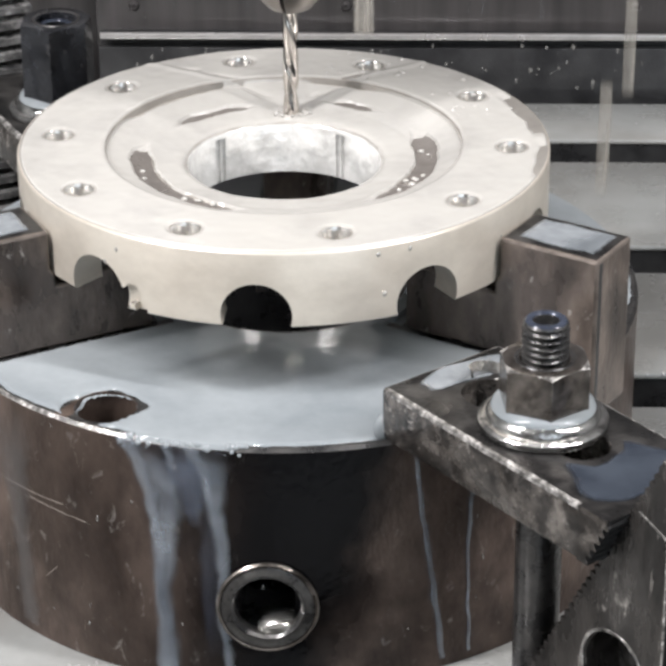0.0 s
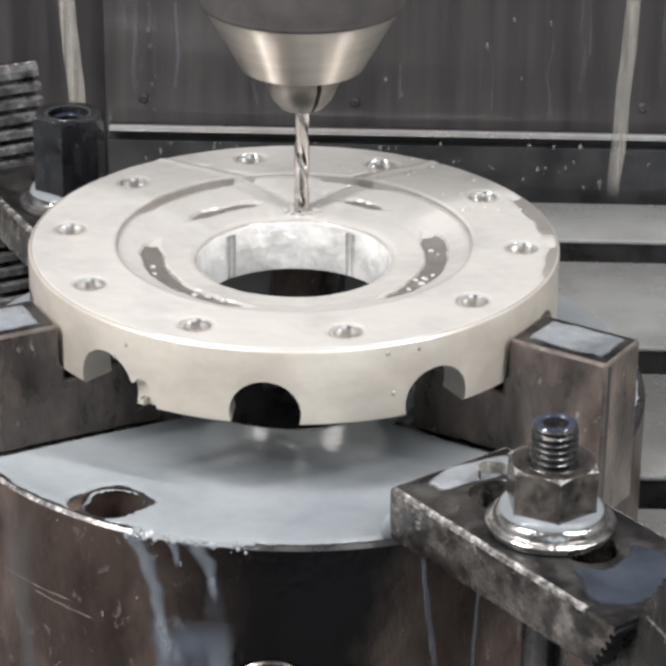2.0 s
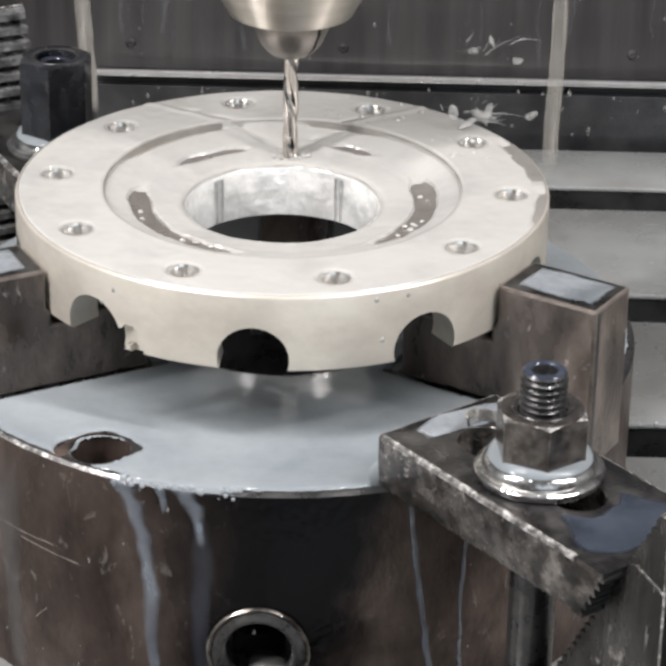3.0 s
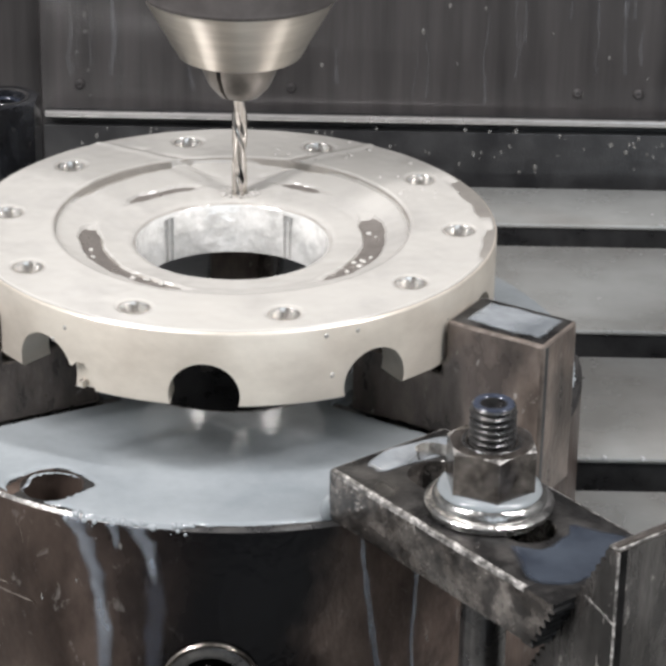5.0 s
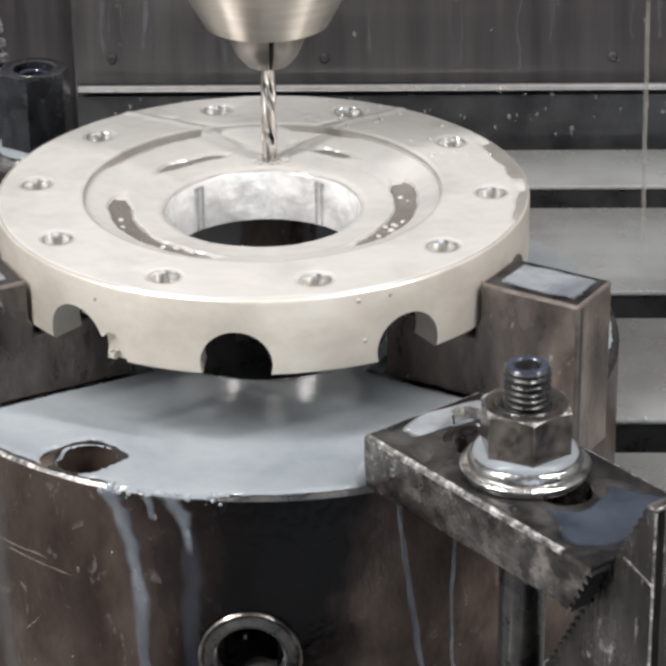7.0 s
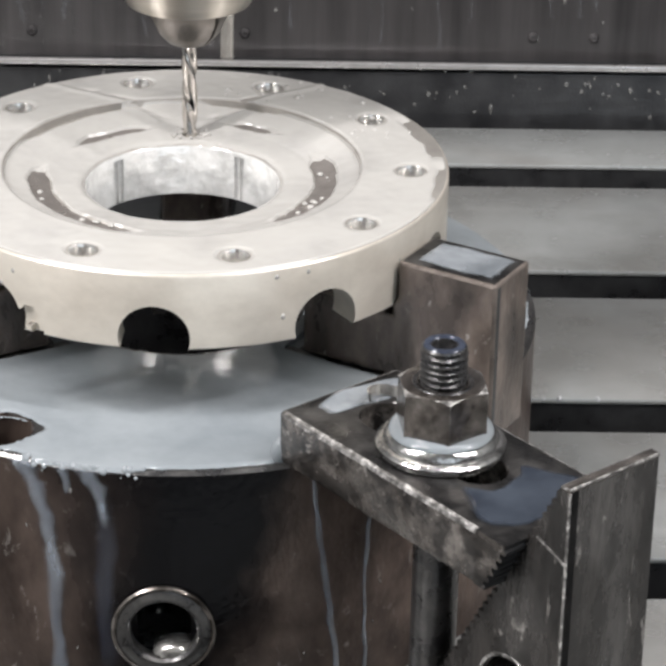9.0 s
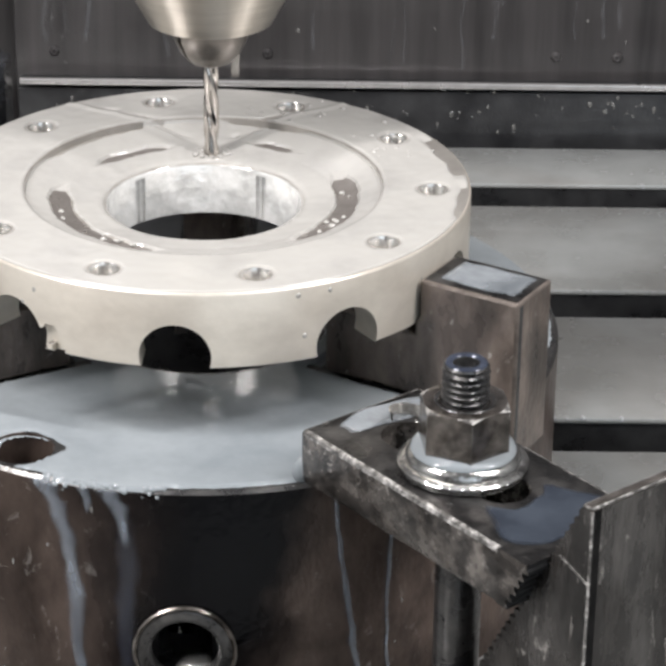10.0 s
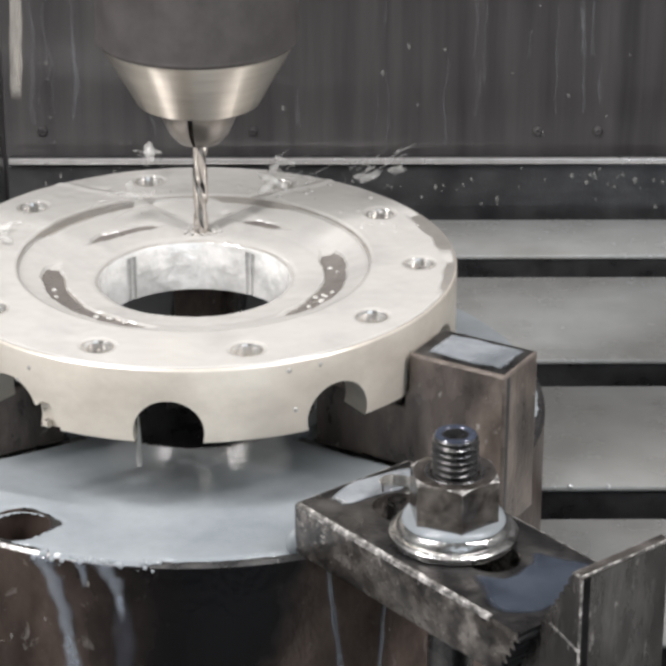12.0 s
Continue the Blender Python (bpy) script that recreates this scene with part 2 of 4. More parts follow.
def wet_streak(mat):
    """A black glossy wet tongue down the front of the brown chuck body."""
    nt = mat.node_tree
    b = nt.nodes["Principled BSDF"]
    co = nt.nodes.new("ShaderNodeTexCoord")
    sep = nt.nodes.new("ShaderNodeSeparateXYZ")
    nt.links.new(co.outputs["Object"], sep.inputs[0])
    nz = nt.nodes.new("ShaderNodeTexNoise")
    nz.inputs["Scale"].default_value, nz.inputs["Detail"].default_value = 45, 5
    nt.links.new(co.outputs["Object"], nz.inputs["Vector"])

    def ramp(src, a0, a1, b0, b1):
        r = nt.nodes.new("ShaderNodeMapRange")
        r.interpolation_type = "SMOOTHSTEP"
        for i, v in enumerate((a0, a1, b0, b1)):
            r.inputs[i + 1].default_value = v
        nt.links.new(src, r.inputs[0])
        return r.outputs[0]

    def calc(op, a, c):
        n = nt.nodes.new("ShaderNodeMath")
        n.operation = op
        for i, v in enumerate((a, c)):
            if isinstance(v, float):
                n.inputs[i].default_value = v
            else:
                nt.links.new(v, n.inputs[i])
        return n.outputs[0]

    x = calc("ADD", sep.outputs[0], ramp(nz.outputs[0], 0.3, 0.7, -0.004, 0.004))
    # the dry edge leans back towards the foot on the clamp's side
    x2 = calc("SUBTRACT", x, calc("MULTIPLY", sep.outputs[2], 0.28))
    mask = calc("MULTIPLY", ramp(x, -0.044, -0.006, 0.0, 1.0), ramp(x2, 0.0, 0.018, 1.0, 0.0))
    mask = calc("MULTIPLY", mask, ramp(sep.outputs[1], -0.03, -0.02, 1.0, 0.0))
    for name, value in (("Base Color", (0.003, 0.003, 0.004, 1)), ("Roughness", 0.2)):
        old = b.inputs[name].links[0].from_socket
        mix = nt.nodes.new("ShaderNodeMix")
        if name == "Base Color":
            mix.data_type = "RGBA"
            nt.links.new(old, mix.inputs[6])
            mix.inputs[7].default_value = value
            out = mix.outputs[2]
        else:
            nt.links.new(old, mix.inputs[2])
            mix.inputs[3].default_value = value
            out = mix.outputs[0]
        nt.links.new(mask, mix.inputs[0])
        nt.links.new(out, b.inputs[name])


MATTE = material("matte_black_scale", (0.006, 0.006, 0.006), (0.014, 0.013, 0.013), 0.6, 0.0, 150, 0.3, 0.0, ior=1.15)
WETCAP = material("bluish_wet_steel", (0.045, 0.055, 0.08), (0.022, 0.026, 0.04), 0.15, 0.2, 150, 0.1, 0.3)
JAW_EDGE = material("rubbed_brown_edge", (0.06, 0.05, 0.044), (0.24, 0.20, 0.175), 0.3, 0.4, 80, 0.3, 0.2, ramp=(0.36, 0.74))
SOCKETM = material("worn_socket_steel", (0.035, 0.034, 0.034), (0.12, 0.115, 0.11), 0.3, 0.5, 150, 0.3, 0.1)
BODY = material("oiled_brown_chuck", (0.058, 0.042, 0.036), (0.180, 0.136, 0.114), 0.34, 0.3, 60, 0.5, 0.0, 380, (1, 1, 0.6), ramp=(0.38, 0.74), stain=0.55, speck=0.26, ior=1.3)
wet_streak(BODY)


# ---- mesh helpers ----
def part(name, bm, mat, parent=None, label="", smooth=40):
    me = bpy.data.meshes.new(name)
    bmesh.ops.recalc_face_normals(bm, faces=bm.faces)
    if smooth:
        for f in bm.faces:
            f.smooth = True
        for e in bm.edges:
            e.smooth = len(e.link_faces) == 2 and e.calc_face_angle(0) < radians(smooth)
    bm.to_mesh(me)
    bm.free()
    me.materials.append(mat)
    ob = new(name, me)
    ob.parent = parent
    if label:
        ob["label"] = label
    return ob


def thing(name, m=None):
    ob = new(name)
    ob.empty_display_size = 0.01
    if m is not None:
        ob.matrix_basis = m
    return ob


def lathe(profile, segs=96, closed=True, bm=None):
    """Turns (radius, height) pairs in mm round the z axis."""
    bm = bm or bmesh.new()
    rings = []
    for r, z in profile:
        if r < 1e-6:
            rings.append([bm.verts.new((0, 0, z * MM))] * segs)
        else:
            rings.append([bm.verts.new((r * MM * math.cos(2 * math.pi * i / segs), r * MM * math.sin(2 * math.pi * i / segs), z * MM)) for i in range(segs)])
    pairs = list(zip(rings, rings[1:])) + ([(rings[-1], rings[0])] if closed else [])
    for a, b in pairs:
        for i in range(segs):
            j = (i + 1) % segs
            vs = list(dict.fromkeys((a[i], a[j], b[j], b[i])))
            if len(vs) > 2:
                bm.faces.new(vs)
    return bm


def prism(points, z0, z1, bm=None, m=None):
    """A column over a polygon in mm."""
    bm = bm or bmesh.new()
    lo = [bm.verts.new((x * MM, y * MM, z0 * MM)) for x, y in points]
    hi = [bm.verts.new((x * MM, y * MM, z1 * MM)) for x, y in points]
    bm.faces.new(lo[::-1])
    bm.faces.new(hi)
    n = len(points)
    for i in range(n):
        bm.faces.new((lo[i], lo[(i + 1) % n], hi[(i + 1) % n], hi[i]))
    if m is not None:
        bmesh.ops.transform(bm, matrix=m, verts=lo + hi)
    return bm


def box(x0, x1, y0, y1, z0, z1, bm=None):
    return prism([(x0, y0), (x1, y0), (x1, y1), (x0, y1)], z0, z1, bm)


def rounded(bm, width, segments=2, angle=30):
    bmesh.ops.recalc_face_normals(bm, faces=bm.faces)
    bm.normal_update()
    es = [e for e in bm.edges if len(e.link_faces) == 2 and e.calc_face_angle(0) > radians(angle)]
    bmesh.ops.bevel(bm, geom=es, offset=width * MM, segments=segments, profile=0.5, affect="EDGES", clamp_overlap=True)
    return bm


def carved(bm, cutters):
    """bm less each of the cutter meshes."""
    me = bpy.data.meshes.new("blank")
    bmesh.ops.recalc_face_normals(bm, faces=bm.faces)
    bm.to_mesh(me)
    bm.free()
    ob = new("blank", me)
    tools = []
    for c in cutters:
        tm = bpy.data.meshes.new("tool")
        bmesh.ops.recalc_face_normals(c, faces=c.faces)
        c.to_mesh(tm)
        c.free()
        tool = new("tool", tm)
        tools.append(tool)
        mod = ob.modifiers.new("cut", "BOOLEAN")
        mod.operation, mod.object, mod.solver = "DIFFERENCE", tool, "EXACT"
    bpy.context.view_layer.update()
    out = bmesh.new()
    out.from_mesh(ob.evaluated_get(bpy.context.evaluated_depsgraph_get()).to_mesh())
    for o in (ob, *tools):
        data = o.data
        bpy.data.objects.remove(o)
        bpy.data.meshes.remove(data)
    return out


def cyl(r, z0, z1, segs=32, m=None, r1=None):
    bm = lathe([(0, z0), (r, z0), (r if r1 is None else r1, z1), (0, z1)], segs, closed=False)
    if m is not None:
        bmesh.ops.transform(bm, matrix=m, verts=bm.verts)
    return bm


def mmpose(x, y, z, rx=0, ry=0, rz=0):
    return pose(x * MM, y * MM, z * MM, rx, ry, rz)


def circle(r, n, cx=0, cy=0, a0=0.0):
    return [(cx + r * math.cos(a0 + 2 * math.pi * i / n), cy + r * math.sin(a0 + 2 * math.pi * i / n)) for i in range(n)]


def puddle(outline, z, thick, rng, wobble=0.12):
    """A low cushion of liquid over an outline in mm, with a rounded rim."""
    bm = bmesh.new()
    cx = sum(x for x, y in outline) / len(outline)
    cy = sum(y for x, y in outline) / len(outline)
    rings = []
    for k, h in ((1.0, 0.0), (0.985, 0.55), (0.95, 0.9), (0.85, 1.0), (0.5, 1.0)):
        rings.append([bm.verts.new(((cx + (x - cx) * k) * MM, (cy + (y - cy) * k) * MM, (z + h * thick + (wobble * noise.noise((x * k * 0.11, y * k * 0.11, z)) if h > 0.8 else 0)) * MM)) for x, y in outline])
    top = bm.verts.new((cx * MM, cy * MM, (z + thick) * MM))
    n = len(outline)
    for a, b in zip(rings, rings[1:]):
        for i in range(n):
            bm.faces.new((a[i], a[(i + 1) % n], b[(i + 1) % n], b[i]))
    for i in range(n):
        bm.faces.new((rings[-1][i], rings[-1][(i + 1) % n], top))
    layer = bm.loops.layers.uv.new("across")
    depth = {v: d for ring, d in zip(rings, (0.0, 0.12, 0.4, 0.8, 1.0)) for v in ring}
    for f in bm.faces:
        for loop in f.loops:
            loop[layer].uv = (depth.get(loop.vert, 1.0), 1.0)
    return bm


# ---- the setting: slotted table, sliding wall, enclosure ----
SKEW = -2.6
TABLE = pose(0, 0, 0, 0, 0, SKEW)
table = tagged(thing("table_bed", TABLE), "grey ground cast-iron machine table with T-slots, wet", "table", kind="structure")
EDGES = [-342, -242, -142, -42, 58, 158, 258]  # near edges of the slots
starts = [-420] + [e + 22 for e in EDGES]
ends = EDGES + [319]
for a, b in zip(starts, ends):
    part("table_rib", rounded(box(-420, 520, a, b, -2.2, 0), 0.9), CAST, table)
    # webs and slot floor are blackened to stand in for shade in the slots
    part("rib_web", box(-420, 520, a + 0.8, b - 0.8, -30, -2.3), SLOT, table, "near-black side of a T-slot, shade in its colour")
part("slot_floor", box(-420, 520, -420, 319, -60, -30.5), SLOT, table, "near-black bottom of the T-slots, shade in its colour")
part("table_body", box(-418, 518, -418, 317, -140, -60.5), CAST, table)

strip = tagged(thing("wiper_strip", TABLE), "black wet rubber wiper strip behind the table", "strip", kind="structure")
part("strip_face", rounded(box(-92, 700, 330, 333, -60, 19.6), 0.6), BLACKP, strip)
part("strip_end", rounded(box(-420, -60, 341, 346, -60, 620), 1), WALL, strip, "dark painted end sheet beside the cover")

cover = tagged(thing("sliding_cover", TABLE), "dark grey wet sheet-metal cover with a pale lower edge", "cover", kind="structure")
part("cover_sheet", rounded(box(-93, 700, 334, 338, -30, 620), 0.8), WALL, cover)
part("edge_web", box(-91, 700, 329.6, 333.0, 24.0, 24.45), BLACKP, cover)
# added black strip stands in for shade on the sheet below its edge
part("cover_shade_strip", box(-91, 700, 333.1, 333.95, 8, 24.4), BLACKP, cover, "black strip for the shaded band under the edge strip")
part("cover_edge", rounded(box(-91, 700, 327.0, 329.6, 22.8, 25.3), 0.6), RAIL, cover, "pale bare metal edge strip")

for x in (-77, 10, 128, 153):
    screw = lathe([(0, 0), (2.1, 0), (2.0, 0.8), (1.3, 1.5), (0.9, 1.5), (0.8, 0.9), (0, 0.9)], 20, closed=False)
    bmesh.ops.transform(screw, matrix=mmpose(x, 334, 35, 90, 0, 0), verts=screw.verts)
    part("cover_screw", screw, WALL, cover, "small dark button-head screw")

shell = tagged(thing("enclosure"), "pale painted machine enclosure", "enclosure", kind="structure")
part("wall_left", box(-720, -700, -1100, 800, -300, 1000), SHELL, shell)
part("wall_right", box(720, 740, -1100, 800, -300, 1000), SHELL, shell)
part("wall_back", box(-700, 720, 780, 800, -300, 1000), WALL, shell)
# unseen operator's doorway, open to the lit shop; panel and sill shape its light
part("wall_front", box(-700, -120, -1120, -1100, -300, 1000), FRONT, shell, "dark unseen front panel that keeps the light to the right")
part("door_sill", box(-120, 720, -1120, -1100, -300, 120), FRONT, shell, "dark unseen door sill, raised to block low light")
part("door_lintel", box(-120, 720, -1120, -1100, 900, 1000), FRONT, shell, "dark lintel over the open door")
part("ceiling", box(-720, 740, -1120, 800, 1000, 1020), SHELL, shell)
part("floor", box(-720, 740, -1120, 800, -320, -300), SLOT, shell)

# ---- the three-jaw chuck ----
def worn(ob, mat, most=2e-4, square=True, up=False):
    """Gives the narrow bevels of a squared block their rubbed bright metal."""
    ob.data.materials.append(mat)
    for f in ob.data.polygons:
        if (not square or max(abs(c) for c in f.normal) < 0.97) and f.area < most and (not up or f.normal.z > 0.2):
            f.material_index = len(ob.data.materials) - 1



JAWS = (-33.8, 86.2, 206.2)
chuck = tagged(thing("lathe_chuck"), "brown oiled steel three-jaw chuck lying on the table", "chuck")
body = lathe([(34, 0.2), (101.0, 0.2), (101.0, 71.3), (100.1, 72.2), (34, 72.2)], 144)
cuts = []
for a in JAWS:
    cuts.append(prism([(20, -8), (125, -8), (125, 8), (20, 8)], 52, 80, m=mmpose(0, 0, 0, 0, 0, a)))
    cuts.append(prism([(20, -11.5), (97, -11.5), (97, 11.5), (20, 11.5)], 52, 60, m=mmpose(0, 0, 0, 0, 0, a)))
cuts.append(cyl(8.4, 60, 80, 40, mmpose(-47.4, -76.5, 0)))
SOCKET = mmpose(-5.8, -101, 25.4, 90, 0, -3)
cuts.append(cyl(13.0, -3, 8, 48, SOCKET))
cuts.append(prism([(-7, -7), (7, -7), (7, 7), (-7, 7)], -40, 6, m=SOCKET))
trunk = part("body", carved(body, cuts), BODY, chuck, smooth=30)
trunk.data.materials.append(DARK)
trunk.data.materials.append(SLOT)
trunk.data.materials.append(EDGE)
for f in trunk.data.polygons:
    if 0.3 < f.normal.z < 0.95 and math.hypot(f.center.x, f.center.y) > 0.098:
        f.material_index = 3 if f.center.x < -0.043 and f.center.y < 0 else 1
    # bore wall takes the same near-black iron, for the shade inside it
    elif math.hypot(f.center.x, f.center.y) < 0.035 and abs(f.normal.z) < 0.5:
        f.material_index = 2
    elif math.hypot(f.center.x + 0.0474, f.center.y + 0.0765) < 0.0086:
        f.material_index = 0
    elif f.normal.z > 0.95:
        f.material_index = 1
ring = lathe([(8.8, -3), (12.9, -3), (12.9, 0.2), (12.0, 0.9), (9.6, 0.9), (8.8, 0.2)], 56)
bmesh.ops.transform(ring, matrix=SOCKET, verts=ring.verts)
key_socket = part("key_socket", ring, SOCKETM, chuck, "dark worn chuck key socket with a square hole")
lip = lathe([(12.6, 0.3), (13.5, -0.2), (13.6, 0.5), (13.1, 1.1), (12.5, 1.0)], 64)
bmesh.ops.transform(lip, matrix=SOCKET, verts=lip.verts)
part("socket_lip", lip, NUTM, key_socket, "rubbed rim of the key socket")
inner = lathe([(8.9, -2), (9.6, 0.75), (9.9, 1.05), (9.4, 1.05), (8.75, 0.2)], 56)
bmesh.ops.transform(inner, matrix=SOCKET, verts=inner.verts)
part("socket_lip", inner, DARK, key_socket, "chamfered mouth of the key socket")
pin = lathe([(0, -16), (6.8, -16), (6.4, -8), (4.5, -5.5), (0, -5)], 24, closed=False)
bmesh.ops.transform(pin, matrix=SOCKET @ mmpose(2.6, -7.4, 3.4) @ Matrix.Diagonal((0.85, 0.5, 0.6, 1)), verts=pin.verts)
part("key_screw", pin, HOLE, chuck, "bright screw inside the key socket")
for a in JAWS:
    m = mmpose(0, 0, 0, 0, 0, a)
    tip = 95 if a > 50 and a < 100 else 104.5
    jaw = prism([(46, 72.6), (46, 92.8), (70.5, 92.8), (70.5, 91), (73.8, 91), (73.8, 94.5), (75.2, 96), (75.2, 107.2), (tip, 107.2), (tip, 72.6)] + ([(104.5, 72.6), (104.5, 60), (102, 60), (102, 72.6)][1:] if tip > 100 else []), -9.7, 9.7)
    bmesh.ops.transform(jaw, matrix=m @ pose(0, 0, 0, 90, 0, 0), verts=jaw.verts)
    jaw = part("jaw", rounded(jaw, 0.9), RUST, chuck, "brown stepped chuck jaw", smooth=0)
    jaw.data.materials.append(CLAMP_TOP)
    for f in jaw.data.polygons:
        if f.normal.z > 0.3:
            f.material_index = 1
    worn(jaw, JAW_EDGE, 6e-5, False)
    if a < 0:
        run = rounded(prism([(104.4, -8.8), (104.56, -8.6), (104.56, -7.0), (104.4, -6.8)], 61, 106.2, m=m), 0.06)
        part("oil_run", run, SLOT, jaw, "black oily run down the end of the jaw")
    base = prism([(44, -7.6), (101.0, -7.6), (101.0, 7.6), (44, 7.6)], 53, 72.4, m=m)
    part("jaw_slide", base, DARK, jaw, "dark sliding foot of the jaw")

# ---- the workpiece ----
TOP = 115
flange = tagged(thing("flange_disc", mmpose(0, 0, TOP)), "turned aluminium flange disc with bolt holes, wet with coolant", "flange")
prof = [(27.1, -6.6), (27.5, -5.9), (28.3, -5.5), (30.0, -5.35), (37.0, -4.65), (37.4, -5.2), (41.0, -4.6), (49.6, -1.85), (49.95, -0.2), (50.2, 0), (74.1, 0), (74.5, -0.25), (74.7, -0.7), (74.7, -20.8), (74.2, -21.3),
        (64.5, -21.3), (64.5, -12.5), (34, -12.5), (34, -21.2), (27.6, -21.2), (27.1, -20.8)]
PHASE = -77.9
BOLTS = [(64 * math.cos(radians(PHASE + 36 * i)), 64 * math.sin(radians(PHASE + 36 * i)), 3.9) for i in range(10)]
cuts = []
for i in range(10):
    a = radians(PHASE + 36 * i)
    at = mmpose(64 * math.cos(a), 64 * math.sin(a), 0)
    cuts.append(lathe([(0, -14), (3.7, -14), (3.7, -0.6), (4.1, 0.1), (4.1, 1), (0, 1)], 28, closed=False))
    bmesh.ops.transform(cuts[-1], matrix=at, verts=cuts[-1].verts)
    cuts.append(cyl(9.4, 56, 90, 44, mmpose(0, 0, -18.3, 0, 90, PHASE - 18 + 36 * i)))
for a in (51, 54.5, 131, 135):
    cuts.append(cyl(0.9, -30, -7.5, 16, mmpose(27.0 * math.cos(radians(a)), 27.0 * math.sin(radians(a)), 0)))
cuts.append(cyl(2.3, -30, 4, 24, mmpose(2.2, 33, 0)))
for a, z, r in ((-122.5, -16.5, 3.0), (-125.5, -18.5, 3.6), (-120.5, -20.2, 2.2)):
    cuts.append(cyl(r, 72.6, 90, 7, mmpose(0, 0, z, 0, 90, a)))
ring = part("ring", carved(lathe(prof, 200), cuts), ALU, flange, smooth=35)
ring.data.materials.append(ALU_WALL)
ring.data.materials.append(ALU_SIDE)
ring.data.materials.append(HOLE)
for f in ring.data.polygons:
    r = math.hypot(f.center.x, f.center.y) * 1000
    # bore wall gets the paler metal, standing in for light falling on it
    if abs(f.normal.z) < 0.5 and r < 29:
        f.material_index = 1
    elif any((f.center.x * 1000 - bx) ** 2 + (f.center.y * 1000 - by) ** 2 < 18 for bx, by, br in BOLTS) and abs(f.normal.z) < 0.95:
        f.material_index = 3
    # arch walls share the rim's paler metal, which paints in the light there
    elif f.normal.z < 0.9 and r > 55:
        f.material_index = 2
# drained metal, darkened to paint in the dim reflection it shows
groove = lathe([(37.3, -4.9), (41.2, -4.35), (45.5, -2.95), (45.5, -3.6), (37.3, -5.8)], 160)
part("groove_floor", groove, ALU_DIM, flange, "drained floor of the recess, dark reflection in its colour")

# ---- clamps ----
def saw(s0, z0, s1, z1, n, cut=0.45):
    """Steps from a low to a high point along a slope."""
    out = []
    for i in range(n):
        sa, za = s0 + (s1 - s0) * i / n, z0 + (z1 - z0) * i / n
        dz, ds = (z1 - z0) / n, (s1 - s0) / n
        out += [(sa + cut * ds, za), (sa + cut * ds * 0.9, za + 0.3 * dz), (sa, za + 0.5 * dz), (sa, za + dz)]
    return out


RIGHT = mmpose(-14.4, -9.7, 0, 0, 0, -53.9)
RIGHT_BLOCK = mmpose(-13.3, -9.7, 0, 0, 0, -53.9)
LEFT = mmpose(-13.4, -23.2, 0, 0, 0, 116)


def strap_clamp():
    ob = tagged(thing("strap_clamp"), "worn dark steel strap clamp with a slot and serrated end, wet", "clamp")
    bm = box(92, 169.4, -19.7, 19.7, 72.4, 87.2)
    slot = [(104 + 7.2 + 7.2 * math.cos(a), 7.2 * math.sin(a)) for a in np.linspace(math.pi / 2, 3 * math.pi / 2, 14)] + [(153 - 7.2 + 7.2 * math.cos(a), 7.2 * math.sin(a)) for a in np.linspace(-math.pi / 2, math.pi / 2, 14)]
    bm = carved(rounded(bm, 1.3, 2, 60), [prism(slot, 60, 100)])
    strap = part("strap", bm, CLAMP, ob, smooth=30)
    strap.data.materials.append(CLAMP_TOP)
    for f in strap.data.polygons:
        if f.normal.z > 0.97:
            f.material_index = 1
    worn(strap, EDGE, up=True)
    heel = prism([(166.5, 72.6)] + saw(169.8, 72.6, 177.6, 87.2, 6) + [(176.6, 87.3), (166.5, 87.3)], -19.8, 19.8)
    bmesh.ops.transform(heel, matrix=pose(0, 0, 0, 90, 0, 0), verts=heel.verts)
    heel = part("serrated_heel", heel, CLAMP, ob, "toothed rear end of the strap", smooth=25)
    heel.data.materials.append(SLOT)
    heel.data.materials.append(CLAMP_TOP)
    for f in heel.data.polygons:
        # tooth faces go near-black: shade on the undercut end, put into the colour
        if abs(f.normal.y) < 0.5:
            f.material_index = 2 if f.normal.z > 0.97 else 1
    return ob


def hex_nut(height, mat):
    ob = thing("hex_nut")
    bm = carved(prism(circle(11.8, 6, a0=0.48), 0, height), [cyl(6.1, -2, height + 2, 28)])
    bev = lathe([(20, height + 4), (20, height - 5.0), (10.3, height + 0.02), (10.3, height + 4)], 40)
    bm = carved(bm, [bev])
    worn(part("nut_body", rounded(bm, 0.4, 1, 40), mat, ob, smooth=30), EDGE if mat != BLACKN else BLACKN, 5.5e-6, False)
    part("thread_mouth", lathe([(5.99, height - 3), (6.08, height - 3), (6.6, height + 0.05), (7.4, height + 0.25), (7.6, height + 0.05), (6.1, height - 2)], 36), DARK, ob, "dark chamfered mouth of the thread")
    return ob


def stud(top, mat):
    ob = thing("clamp_stud")
    prof, z = [(0, 0.5), (5.9, 0.5)], 0.5
    while z < top - 26:
        z += 6
        prof.append((5.9, z))
    while z < top - 1.2:
        prof += [(5.9, z), (5.9, z + 0.25), (5.1, z + 0.8), (5.1, z + 1.1)]
        z += 1.75
    prof += [(5.6, z), (5.3, top), (3.1, top), (2.8, top - 4), (0, top - 4)]
    part("threaded_rod", lathe(prof, 40, closed=False), mat, ob)
    part("hex_socket", prism(circle(2.9, 6), top - 3.9, top - 2.2), BLACKN, ob, "black socket in the stud end")
    return ob


